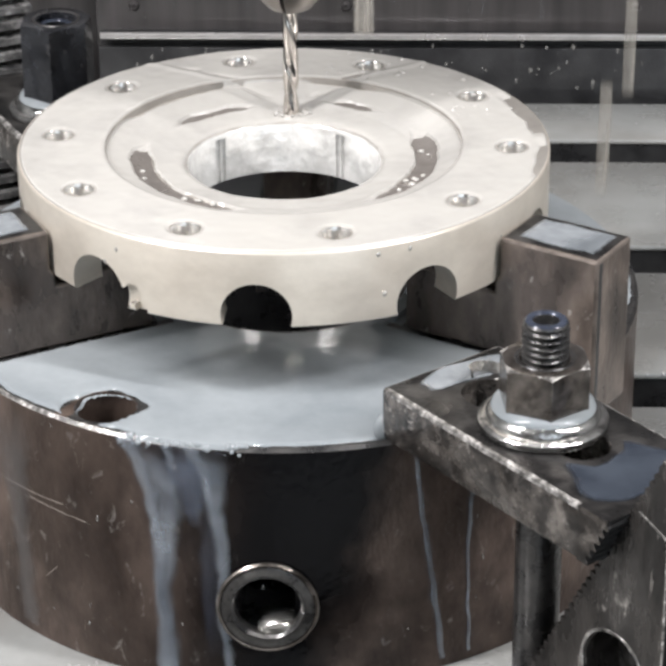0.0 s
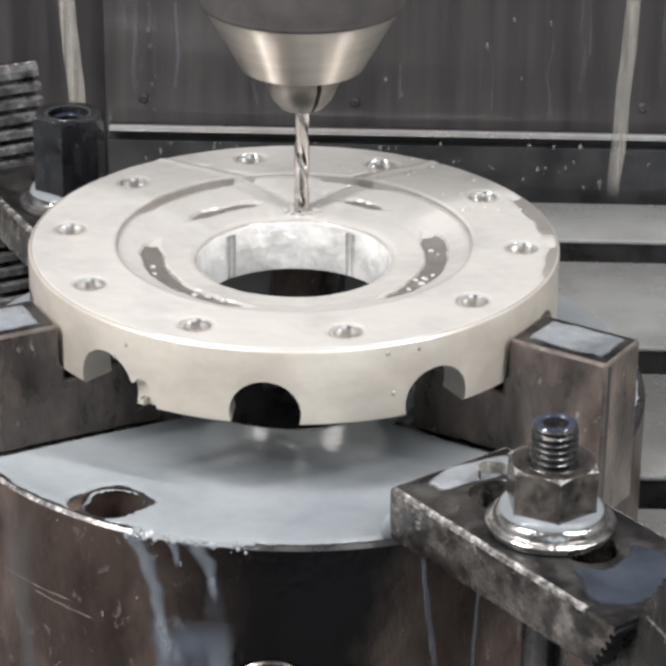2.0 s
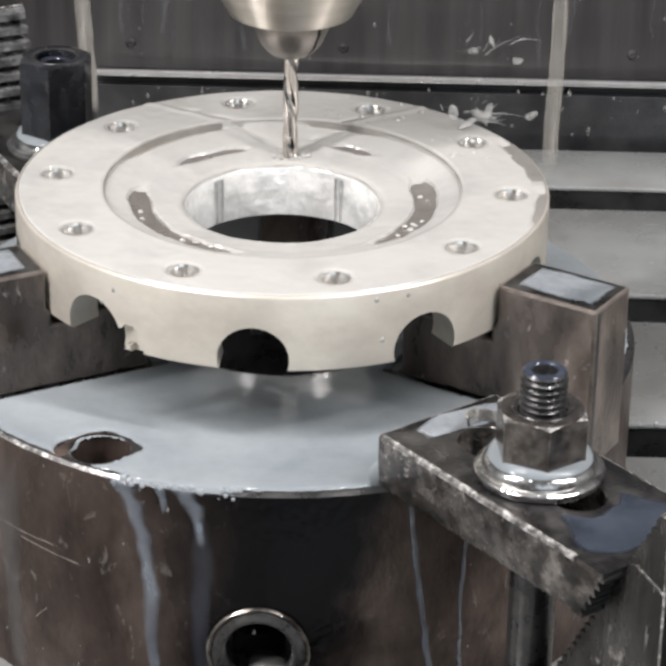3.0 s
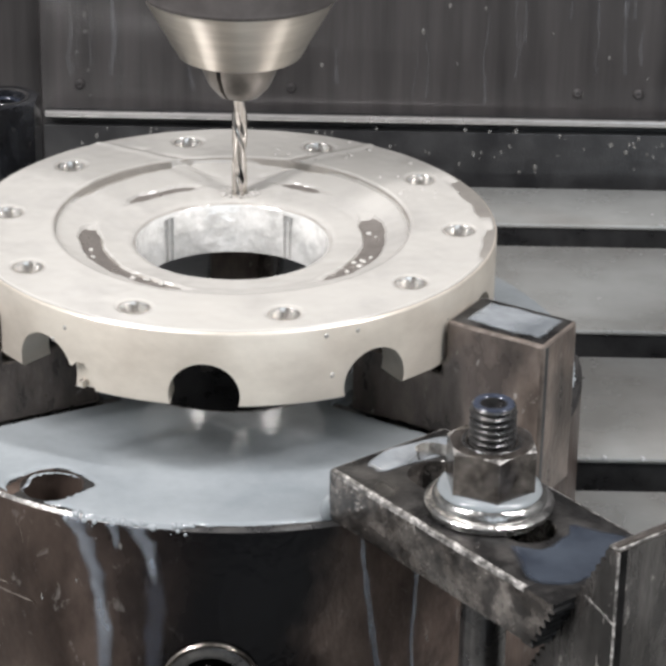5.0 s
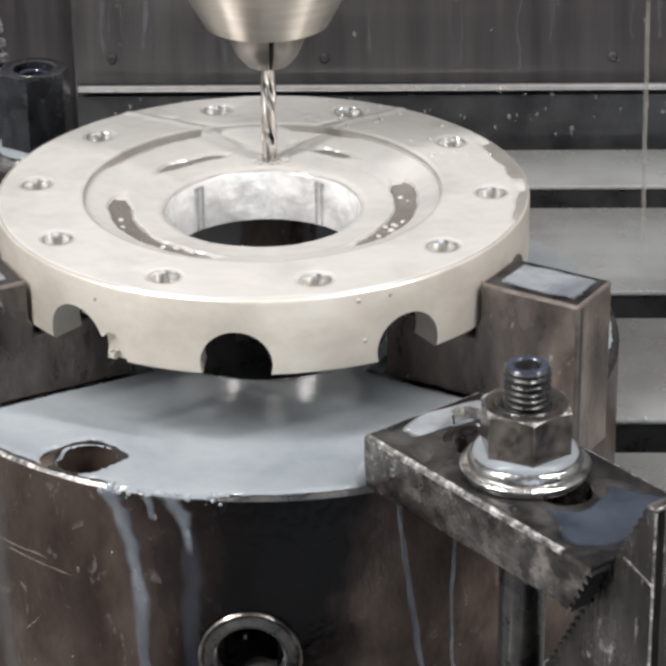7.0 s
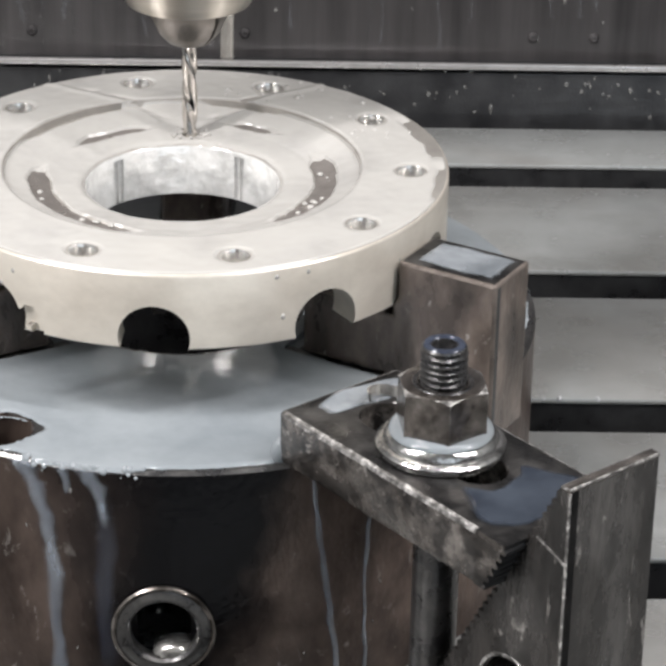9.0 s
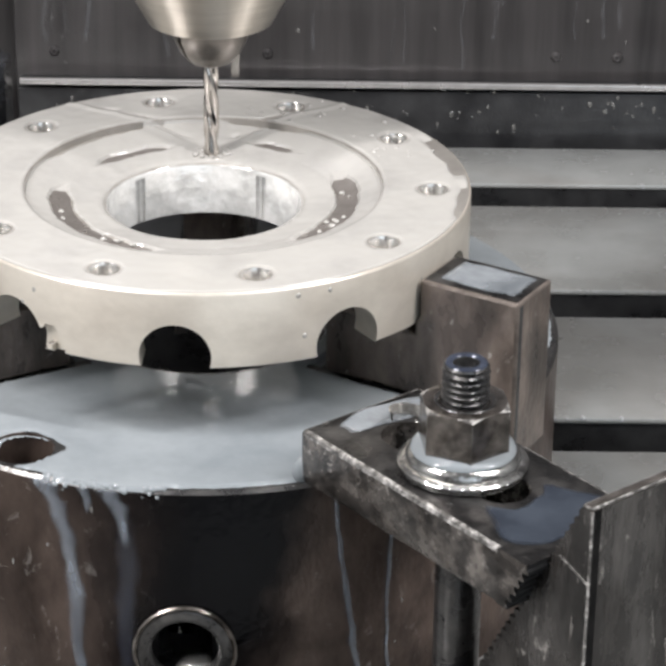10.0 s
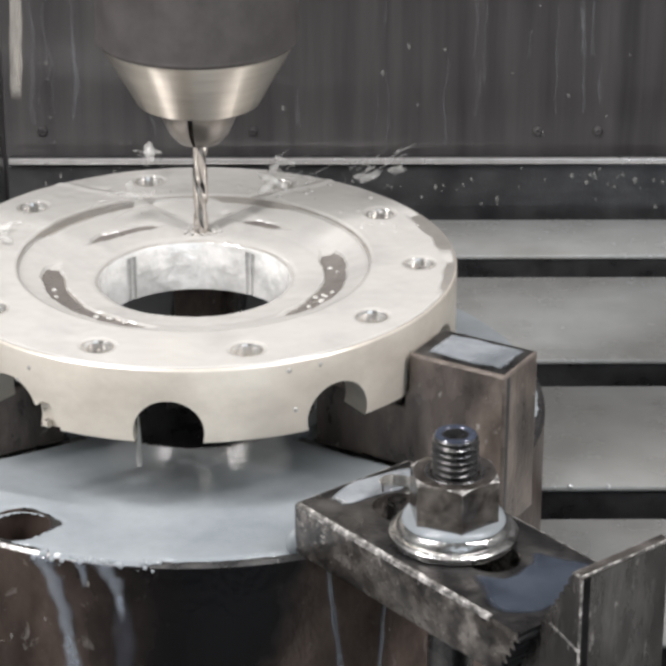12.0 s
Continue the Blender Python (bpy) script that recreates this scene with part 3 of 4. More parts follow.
def washer(mat):
    ob = thing("washer")
    part("washer_ring", lathe([(6.6, 0), (15.8, 0), (16.2, 0.5), (16.2, 1.8), (15.6, 2.4), (14.2, 2.6), (14.2, 3.2), (13.4, 4.6), (11.6, 5.4), (6.6, 5.4)], 64), mat, ob)
    return ob


def step_block(height, teeth, mat):
    ob = tagged(thing("step_block"), "dark steel step block with serrated slope", "step block")
    side = [(189, 0.4), (189, height), (186.5, height)] + saw(139, 18, 186.5, height - 1.7, teeth, 0.45 if teeth > 30 else 2.8)[::-1] + [(139, 0.4)]
    bm = prism(side, -14.4, 14.4)
    bmesh.ops.transform(bm, matrix=pose(0, 0, 0, 90, 0, 0), verts=bm.verts)
    hole = cyl(10.6, -30, 30, 44, mmpose(173.5, 0, 42, 90, 0, 0))
    block_body = part("block_body", carved(bm, [hole]), mat, ob, smooth=25)
    for side in (-1, 1):
        rim = lathe([(10.5, 14.0), (11.5, 14.42), (11.3, 14.75), (10.55, 14.5)], 48)
        bmesh.ops.transform(rim, matrix=mmpose(173.5, 0, 42, 90 * side, 0, 0), verts=rim.verts)
        part("hole_rim", rim, EDGE, block_body, "rubbed bright rim of the hole")
    worn(part("top_edge", rounded(box(186.2, 189.4, -14.6, 14.6, height - 0.6, height + 0.5), 0.45), NUTM, ob, "rubbed bright top edge"), EDGE, up=True)
    part("corner_strip", box(188.0, 189.3, -13.9, -11.4, 0.6, height - 0.5), MATTE, ob, "dark chamfered corner")
    mark = prism([(179.7, 89.4), (184.5, 88.0), (189.4, 86.1), (189.4, 86.6), (184.5, 88.4), (179.7, 89.8)], 14.3, 14.7)
    bmesh.ops.transform(mark, matrix=pose(0, 0, 0, 90, 0, 0), verts=mark.verts)
    part("scratch", mark, EDGE, block_body, "bright slanting scratch")
    part("corner_edge", box(189.2, 189.55, -14.6, -14.0, 0.6, height - 0.6), EDGE, ob, "rubbed bright corner edge")
    return ob


clamp = strap_clamp()
clamp.matrix_basis = RIGHT
copy_thing(clamp, LEFT)
block = step_block(105.7, 34, BLOCKM)
block.matrix_basis = RIGHT_BLOCK
far_block = step_block(117, 22, STEP)
far_block.matrix_basis = LEFT @ mmpose(-2, 5, 0)
for place, top, nut_h, nut_mat, wash, rod in ((RIGHT, 115.5, 12.5, NUTM, BRIGHT, DARK), (LEFT, 116, 25, BLACKN, BRIGHT, BLACKN)):
    s = tagged(stud(top, rod), "dark threaded clamp stud standing in the table slot", "stud")
    s.matrix_basis = place @ mmpose(131.5, 0, 0)
    w = tagged(washer(wash), "bright round stepped washer on the strap clamp", "washer")
    w.matrix_basis = place @ mmpose(131.5, 0, 87.4)
    n = tagged(hex_nut(nut_h, nut_mat), "black tall hex coupling nut" if nut_h > 20 else "worn zinc-grey hex nut on the clamp stud", "nut")
    n.matrix_basis = place @ mmpose(131.5, 0, 92.9)

# ---- drill chuck on the spindle ----
AXIS = (2.2, 33.0)
spindle = tagged(thing("drill_chuck", mmpose(AXIS[0], AXIS[1], 155)), "keyless drill chuck with grey knurled sleeve and steel nose", "drill chuck")
part("nose_cone", lathe([(11.6, 0), (17.8, 0), (18.2, 0.7), (27.2, 16.8), (27.6, 18.6), (9.5, 18.6)], 96), CHROME, spindle, "brushed steel nose cone")
prof, z = [(20, 18.7), (28.6, 18.7), (29.2, 19.6)], 20
while z < 50:
    prof += [(29.2, z), (29.02, z + 0.5)]
    z += 1.0
part("sleeve", lathe(prof + [(29.2, z), (28.4, z + 1), (20, z + 1)], 96), SLEEVE, spindle, "grey finely ribbed sleeve")
part("collar", lathe([(18, 51.2), (27.4, 51.2), (28, 52), (28, 64), (26.6, 66), (26.6, 84), (24, 90), (24, 260), (18, 260)], 96), CHROME, spindle, "bright steel collar")
for i in range(3):
    claw = bmesh.new()
    loops = []
    for k in range(11):
        a = radians(120 * i + 20 + 112 * k / 10)
        loops.append([claw.verts.new((r * MM * math.cos(a), r * MM * math.sin(a), z * MM)) for r, z in ((2.5, 8), (10.4, 8), (11.4, -1.0), (10.8, -5.0), (8.8, -9.5), (6.2, -12.4), (3.8, -13.4), (2.5, -13.4))])
    for la, lb in zip(loops, loops[1:]):
        for k in range(8):
            claw.faces.new((la[k], la[(k + 1) % 8], lb[(k + 1) % 8], lb[k]))
    claw.faces.new(loops[0][::-1])
    claw.faces.new(loops[-1])
    bmesh.ops.recalc_face_normals(claw, faces=claw.faces)
    part("chuck_claw", claw, CLAWM, spindle)
bm = bmesh.new()
segs, rows_, length = 28, 150, 66.0
grid = []
for j in range(rows_ + 1):
    z = 10 - length * j / rows_
    turn = max(0.0, -z - 9) * 2 * math.pi / 30.0
    flute = min(1.0, max(0.0, (-z - 9) / 4))
    ringv = []
    for i in range(segs):
        a = 2 * math.pi * i / segs
        r = 2.25 * (1 - flute * 0.28 * max(0.0, math.cos(a * 2)) ** 1.3)
        if z < -54:
            r *= max(0.05, (z + 56.2) / 2.2)
        ringv.append(bm.verts.new((r * MM * math.cos(a + turn), r * MM * math.sin(a + turn), z * MM)))
    grid.append(ringv)
for a, b in zip(grid, grid[1:]):
    for i in range(segs):
        bm.faces.new((a[i], a[(i + 1) % segs], b[(i + 1) % segs], b[i]))
bm.faces.new(grid[0])
bm.faces.new(grid[-1][::-1])
part("twist_drill", bm, DRILL, spindle, "bright fluted twist drill")

# ---- coolant ----
def smooth_step(a, b, x):
    u = min(1.0, max(0.0, (x - a) / (b - a)))
    return u * u * (3 - 2 * u)


def film(r0, r1, nr, na, height, gaps=()):
    """A liquid sheet over a ring; where it dips under the metal the metal shows."""
    bm = bmesh.new()
    grid = []
    for j in range(nr + 1):
        r = r0 + (r1 - r0) * j / nr
        grid.append([bm.verts.new((r * MM * math.cos(2 * math.pi * i / na), r * MM * math.sin(2 * math.pi * i / na), height(r, 2 * math.pi * i / na) * MM)) for i in range(na)])
    for a, b in zip(grid, grid[1:]):
        for i in range(na):
            c = a[i].co * 1000
            if not any((c.x - gx) ** 2 + (c.y - gy) ** 2 < gr * gr for gx, gy, gr in gaps):
                bm.faces.new((a[i], a[(i + 1) % na], b[(i + 1) % na], b[i]))
    return bm


def wave(x, y, scale, seed=0.0):
    return noise.noise((x * scale, y * scale, seed))


def arc(a, lo, hi, soft):
    """1 inside a stretch of angles in degrees, with soft ends."""
    mid, half = (lo + hi) / 2, (hi - lo) / 2
    d = abs((math.degrees(a) - mid + 180) % 360 - 180)
    return smooth_step(half + soft, half - soft, d)


def chuck_film(r, a):
    x, y = r * math.cos(a), r * math.sin(a)
    h = 0.75 + 0.22 * wave(x, y, 0.06) + 0.06 * wave(x, y, 0.3)
    h -= 1.5 * (1 - max(arc(a, -113, -97, 2.5), arc(a, 10, 168, 3))) * smooth_step(97.9 + 1.2 * wave(x, y, 0.09, 5) + 0.9 * wave(x, y, 0.4, 6), 100.0, r)
    h -= 0.5 * smooth_step(100.0 + 0.6 * wave(x, y, 0.5, 4), 101.0, r)
    h -= 1.6 * smooth_step(35.8, 34.3, r)
    for hx, hy, rad in ((-47.4, -76.5, 8.6), (-53.5, -77.5, 5.5), (-38.6, -76.2, 1.8)):
        h -= 1.8 * smooth_step(rad + 1.0 + max(-0.8, 2.2 * wave(x, y, 0.2, 9)), rad - 0.6, math.hypot(x - hx, y - hy))
    for b in JAWS:
        c, d = math.cos(radians(b)), math.sin(radians(b))
        along, across = x * c + y * d, abs(-x * d + y * c)
        if along > 40:
            h -= 1.6 * smooth_step(11.5, 9.6, across)
    h -= 1.6 * arc(a, -62, -12, 4) * smooth_step(92, 95, r)
    # no liquid under the clamp's toe
    c, d = math.cos(radians(-53.9)), math.sin(radians(-53.9))
    u, v = (x + 14.4) * c + (y + 9.7) * d, -(x + 14.4) * d + (y + 9.7) * c
    h -= 1.6 * smooth_step(90.5, 93, u) * smooth_step(21, 19.5, abs(v))
    return 72.2 - max(0.0, r - 100.1) * 0.95 + h * 0.8


tagged(part("coolant_pool", film(34.0, 100.9, 150, 600, chuck_film, ((-47.4, -76.5, 8.3),)), MILK), "milky pale blue coolant lying on the chuck face", "coolant", kind="stuff")


def disc_film(r, a):
    x, y = r * math.cos(a), r * math.sin(a)
    floor_z = -5.9 + (r - 27.5) * 0.3 if r < 29.5 else -5.3 + (r - 29.5) * 0.093 if r < 37 else -4.6 + (r - 37) * 0.2 if r < 43 else -3.4 + (r - 43) * 0.242 if r < 49.6 else -1.8 + 1.8 * smooth_step(49.6, 50.15, r)
    h = 0.36 + 0.15 * wave(x, y, 0.08) + 0.07 * wave(x, y, 0.3)
    # rings of ripples round the drill
    d = math.hypot(x - 2.2, y - 33)
    h += 0.05 * math.cos(d * 1.5) * smooth_step(26, 8, d)
    # ridges where the two flows from the drill meet the slow film
    ridge = y - (35 + 0.62 * abs(x - 2) + 1.2 * wave(x, y, 0.12, 3))
    if y > 30:
        h += 0.42 * math.exp(-(ridge / 1.15) ** 2) * smooth_step(5, 12, abs(x - 2)) * smooth_step(52, 42, abs(x - 2))
    if y > 26:
        trough = y - (38.5 + 0.62 * abs(x - 2) + 1.5 * wave(x, y, 0.12, 3))
        h -= 1.1 * math.exp(-(trough / 0.8) ** 2) * smooth_step(4, 9, abs(x - 2)) * smooth_step(34, 26, abs(x - 2)) * smooth_step(-0.15, 0.25, wave(x, y, 0.11, 14))
    # drained crescents in the recess
    n = 1.5 * wave(x, y, 0.16, 7) + 0.8 * wave(x, y, 0.5, 8)
    for lo, hi, ra, rb in ((172, 250, 37.2, 43.0), (-52, 18, 37.2, 43.2), (106, 140, 37.0, 40.0), (50, 70, 39.8, 42.4), (58, 78, 49.2, 50.2), (112, 150, 49.0, 50.2)):
        w = arc(a, lo, hi, 9)
        mid, half = (ra + rb) / 2, (rb - ra) / 2 * max(w, 0.05)
        h -= 1.5 * w * smooth_step(half + 0.7, half - 0.5, abs(r - mid + n * 0.5))
    # bare patches at the rim
    h -= 1.0 * arc(a, 3, 24, 4) * smooth_step(68.6, 71.0, r + 2.6 * wave(x, y, 0.13, 7) + 0.5 * n)
    h -= 0.9 * arc(a, -20, -6, 5) * smooth_step(70.5, 72.5, r + 1.6 * wave(x, y, 0.13, 17))
    h -= 0.75 * smooth_step(73.5, 74.05, r)
    h -= 0.4 * smooth_step(28.6, 27.5, r)
    h -= 0.24 * math.exp(-((r - 50.3) / 0.5) ** 2)
    for i in range(10):
        b = radians(PHASE + 36 * i)
        h -= 0.6 * smooth_step(5.0, 4.2, math.hypot(x - 64 * math.cos(b), y - 64 * math.sin(b)))
    return floor_z + h


tagged(part("coolant_film", film(27.3, 74.0, 136, 480, disc_film, BOLTS + [(2.2, 33, 2.0)]), MILK_WARM), "thin milky coolant film running over the flange disc", "coolant", kind="stuff").matrix_basis = mmpose(0, 0, TOP)


def run_down(name, pts, mat, label, lift=0.55, soft_top=False):
    """A trickle on the chuck's side: (x, z, half width) from the rim down."""
    bm = bmesh.new()
    layer, across = bm.loops.layers.uv.new("across"), {}
    rows_ = []
    steps = 60
    for i in range(steps + 1):
        f = i / steps * (len(pts) - 1)
        k = min(int(f), len(pts) - 2)
        x, z, w = (pts[k][q] + (pts[k + 1][q] - pts[k][q]) * (f - k) for q in range(3))
        x += 0.7 * noise.noise((z * 0.12, x, 3))
        w *= 1 + 0.35 * noise.noise((z * 0.2, x, 8))
        ring_ = []
        for u, h in ((-1, -0.2), (-0.75, 0.6), (-0.3, 0.95), (0.3, 0.95), (0.75, 0.6), (1, -0.2)):
            xx = x + u * w
            rr = (101.0 if z < 71.2 else 100.4) + h * lift
            v = bm.verts.new((xx * MM, -math.sqrt(rr * rr - xx * xx) * MM, z * MM))
            across[v] = (1 - abs(u), min(1.0, 4 * i / steps + (1 if pts[0][1] > 70 and not soft_top else 0), 6 * (steps - i) / steps + (1 if pts[-1][1] < 4 else 0)))
            ring_.append(v)
        rows_.append(ring_)
    for a, b in zip(rows_, rows_[1:]):
        for i in range(5):
            for loop in bm.faces.new((a[i], a[i + 1], b[i + 1], b[i])).loops:
                loop[layer].uv = across[loop.vert]
    return tagged(part(name, bm, mat), label, "coolant", kind="stuff")


run_down("coolant_trickle", [(-42, 71.6, 4.6), (-38.5, 66, 3.4), (-35.5, 56, 2.6), (-33.8, 42, 2.8), (-33.4, 22, 2.6), (-32.5, 3, 3.2)], MILK_THIN, "pale blue coolant trickle down the chuck's side")
run_down("coolant_trickle", [(-25, 71.6, 4.6), (-22.5, 67, 3.0), (-21, 62, 2.0), (-20.5, 55, 0.8)], MILK_THIN, "thin bluish coolant trickle beside the key socket", 0.3)
run_down("coolant_trickle", [(-31, 71.6, 2.4), (-30.5, 68.5, 1.5), (-30.2, 64, 0.7)], MILK_THIN, "short foamy coolant drip over the chuck's rim", 0.3)
run_down("coolant_veil", [(-21, 66, 3.5), (-20, 50, 3.8), (-21, 30, 3.4), (-20, 8, 3.2)], BLUE_VEIL, "faint bluish wet veil beside the key socket", 0.15)
run_down("coolant_trickle", [(33.0, 71, 0.7), (34, 55, 1.0), (37.5, 30, 1.2), (41, 3, 1.3)], MILK_THIN, "narrow pale coolant trickle below the clamp")
run_down("coolant_trickle", [(47.0, 71, 0.7), (48, 55, 0.9), (47.3, 30, 0.8), (48, 3, 0.8)], MILK_THIN, "narrow pale coolant trickle below the clamp")
run_down("coolant_veil", [(-73, 70, 6.5), (-73.5, 55, 6.0), (-73.2, 44, 4.8), (-72, 26, 3.4), (-71.2, 3, 3.0)], GREY_VEIL, "thin grey coolant veil down the chuck's side", 0.2)
run_down("coolant_trickle", [(-86.5, 48, 3.4), (-85.8, 43, 2.2), (-85.5, 38, 1.0), (-84.5, 32.6, 0.8), (-82.4, 24, 0.8), (-82.6, 18, 0.8), (-85, 10.5, 1.1), (-88, 7.5, 0.8), (-89.3, 3, 0.8)], WHITE_RUN, "white crooked coolant run down the chuck's side", 0.3)
run_down("coolant_trickle", [(-95.2, 30, 0.5), (-92.4, 19, 0.5), (-94.8, 9, 0.7), (-94.2, 3, 0.5)], WHITE_RUN, "white crooked coolant run down the chuck's side", 0.3)


def scratch(x0, z0, x1, z1, w):
    """A shallow bright scratch along the chuck's side."""
    bm = bmesh.new()
    layer, prev = bm.loops.layers.uv.new("across"), None
    for i in range(25):
        f = i / 24
        x, z = x0 + (x1 - x0) * f, z0 + (z1 - z0) * f + 0.25 * noise.noise((x0 + 9 * f, z0, 1))
        row = [(bm.verts.new((x * MM, -math.sqrt(101.04 ** 2 - x * x) * MM, (z + q * w) * MM)), (1 - abs(q), min(1, 8 * f, 8 * (1 - f)))) for q in (-1, 0, 1)]
        if prev:
            for q in range(2):
                quad = (prev[q], prev[q + 1], row[q + 1], row[q])
                for loop, (v, uv) in zip(bm.faces.new([v for v, uv in quad]).loops, quad):
                    loop[layer].uv = uv
        prev = row
    part("scratch", bm, SCRATCH, chuck, "pale scratch round the chuck's side")


scratch(-81, 45.7, -58, 45.8, 0.45)
scratch(-71, 44.1, -51.5, 42.6, 0.4)
scratch(-66, 20.5, -62, 26, 0.3)
scratch(-55.5, 8, -55.2, 12, 0.7)
scratch(-56, 66.5, -54.6, 59, 0.35)

sheet = run_down("coolant_sheet", [(-37, 71.6, 2.6), (-34.5, 66, 4.6), (-31.5, 58, 6.2), (-31.6, 50, 4.6), (-32.2, 40, 3.8), (-33.2, 28, 3.2), (-32.5, 12, 3.6), (-32.5, 3, 3.8)], MILK_THIN, "broad bluish coolant sheet sliding down the chuck's side", 0.35, True)
sheet_apron = run_down("coolant_sheet", [(-27, 71.6, 14), (-26.5, 66, 13), (-25.5, 60, 9), (-24.6, 55, 5), (-24.4, 48, 2)], VEIL, "bluish coolant apron sliding over the chuck's rim", 0.3, True)
sheet_tail = run_down("coolant_trickle", [(-18, 71.6, 6.5), (-19.2, 64, 5), (-18.8, 55, 3.4), (-17.6, 45, 2.8), (-17, 34, 2.4), (-18.5, 24, 2.1), (-16.4, 13, 2), (-16, 3, 2)], MILK_THIN, "bluish coolant trickle sliding down beside the key socket", 0.4, True)

# puddles on the jaws and clamp
for a in JAWS:
    outline = [(79 + (13 if 50 < a < 100 else 23) * u + 0.8 * noise.noise((u * 5, v * 5, a)), (v - 0.5) * 14.2 + 0.8 * noise.noise((v * 5, u * 4, a + 3))) for u, v in
               [(i / 8, 0) for i in range(8)] + [(1, i / 5) for i in range(5)] + [(1 - i / 8, 1) for i in range(8)] + [(0, 1 - i / 5) for i in range(5)]]
    p = tagged(part("coolant_puddle", puddle(outline, 107.1, 0.6, None), MILK_MID), "milky pale blue puddle on top of a chuck jaw", "coolant", kind="stuff")
    p.matrix_basis = mmpose(0, 0, 0, 0, 0, a)
outline = []
for q in np.linspace(0, 2 * math.pi, 60, endpoint=False):
    # it reaches round the end of the slot on both sides
    horn = max(math.exp(-((q - 2.45) / 0.22) ** 2), math.exp(-((q - 3.83) / 0.22) ** 2))
    k = 1 + 1.0 * horn + 0.06 * math.sin(5 * q) + 0.05 * math.sin(9 * q + 1)
    outline.append((164.5 + 9.6 * math.cos(q) * k, 17.0 * math.sin(q) * (1 - 0.05 * horn)))
p = tagged(part("coolant_puddle", puddle(outline, 87.1, 0.5, None), WETDARK), "bluish puddle on the serrated end of the strap clamp", "coolant", kind="stuff")
p.matrix_basis = RIGHT
p = tagged(part("coolant_puddle", puddle([(99.2 + 5.2 * math.cos(q) * (1 + 0.15 * math.sin(4 * q)), 2.5 + 15 * math.sin(q) * (1 + 0.08 * math.sin(5 * q))) for q in np.linspace(0, 2 * math.pi, 40, endpoint=False)], 87.1, 0.5, None), MILK_MID), "pale puddle on the toe of the strap clamp", "coolant", kind="stuff")
p.matrix_basis = RIGHT
for place in (RIGHT, LEFT):
    bead = lathe([(9.0, 5.3), (13.0, 5.0), (12.6, 5.9), (11.4, 6.5), (9.6, 6.6)], 48)
    p = tagged(part("coolant_bead", bead, MILK), "white ring of coolant caught round the nut on its washer", "coolant", kind="stuff")
    p.matrix_basis = place @ mmpose(131.5, 0, 87.4)


curl = bmesh.new()
prev = None
for i in range(31):
    a = radians(20 + 230 * i / 30)
    c = Vector((4.6 * math.cos(a), 4.2 * math.sin(a), 1.2 + 2.0 * i / 30))
    rim = Vector((math.cos(a), math.sin(a), 0))
    ringv = [curl.verts.new((c + rim * u + Vector((0, 0, w))) * MM) for u, w in ((0.5, -1.5), (0.9, 1.2), (0.5, 1.3), (0.0, -1.4))]
    if prev:
        for q in range(4):
            curl.faces.new((prev[q], prev[(q + 1) % 4], ringv[(q + 1) % 4], ringv[q]))
    prev = ringv
chip = tagged(part("metal_chip", curl, HOLE), "bright curled metal chip lying at the clamp slot", "chip")
chip.matrix_basis = RIGHT @ mmpose(107, 3.5, 87.3)
bead = bmesh.new()
bmesh.ops.create_icosphere(bead, subdivisions=3, radius=1.0)
bmesh.ops.transform(bead, matrix=Matrix.Diagonal((2.6 * MM, 3.6 * MM, 4.2 * MM, 1)), verts=bead.verts)
tagged(part("coolant_bead", bead, MILK), "white bead of coolant against the toe of the clamp", "coolant", kind="stuff").matrix_basis = RIGHT @ mmpose(91.4, -17.5, 74.5)
for place, top in ((RIGHT, 115.5), (LEFT, 116)):
    cap = tagged(part("coolant_bead", lathe([(3.3, 0.0), (5.2, 0.0), (4.9, 0.35), (3.6, 0.35)], 32), WETCAP), "bluish wet ring on the end of the stud", "coolant", kind="stuff")
    cap.matrix_basis = place @ mmpose(131.5, 0, top)


def droplets(name, count, place, mat, label, seed, sizes=(0.35, 1.0)):
    """Many small beads in one mesh; place(rng) gives a point and the way it faces."""
    rng = random.Random(seed)
    bm = bmesh.new()
    for _ in range(count):
        c, way, tall = place(rng)
        r = rng.uniform(*sizes)
        made = bmesh.ops.create_icosphere(bm, subdivisions=2, radius=r * MM)["verts"]
        turn = Vector(way).to_track_quat("Z", "Y").to_matrix().to_4x4()
        bmesh.ops.transform(bm, matrix=Matrix.Translation(Vector(c) * MM) @ Matrix.Diagonal((1, 1, tall, 1)) @ turn @ Matrix.Diagonal((1, 1, 0.55, 1)), verts=made)
    return tagged(part(name, bm, mat), label, "droplets", kind="stuff")


def on_strip(rng):
    return (rng.uniform(-85, 260), 329.9, rng.uniform(1, 21)), (0, -1, 0), rng.uniform(1, 1.8)


def on_cover(rng):
    return (rng.uniform(-85, 260), 333.9, rng.uniform(28, 110)), (0, -1, 0), rng.uniform(1, 2.2)


def on_rim(rng):
    a = radians(rng.uniform(-165, -15))
    return (74.6 * math.cos(a), 74.6 * math.sin(a), TOP - rng.uniform(1.5, 16)), (math.cos(a), math.sin(a), 0), rng.uniform(1, 1.5)


def on_body(rng):
    a = radians(rng.uniform(-160, -30))
    return (101.2 * math.cos(a), 101.2 * math.sin(a), rng.uniform(5, 69)), (math.cos(a), math.sin(a), 0), rng.uniform(1, 3)


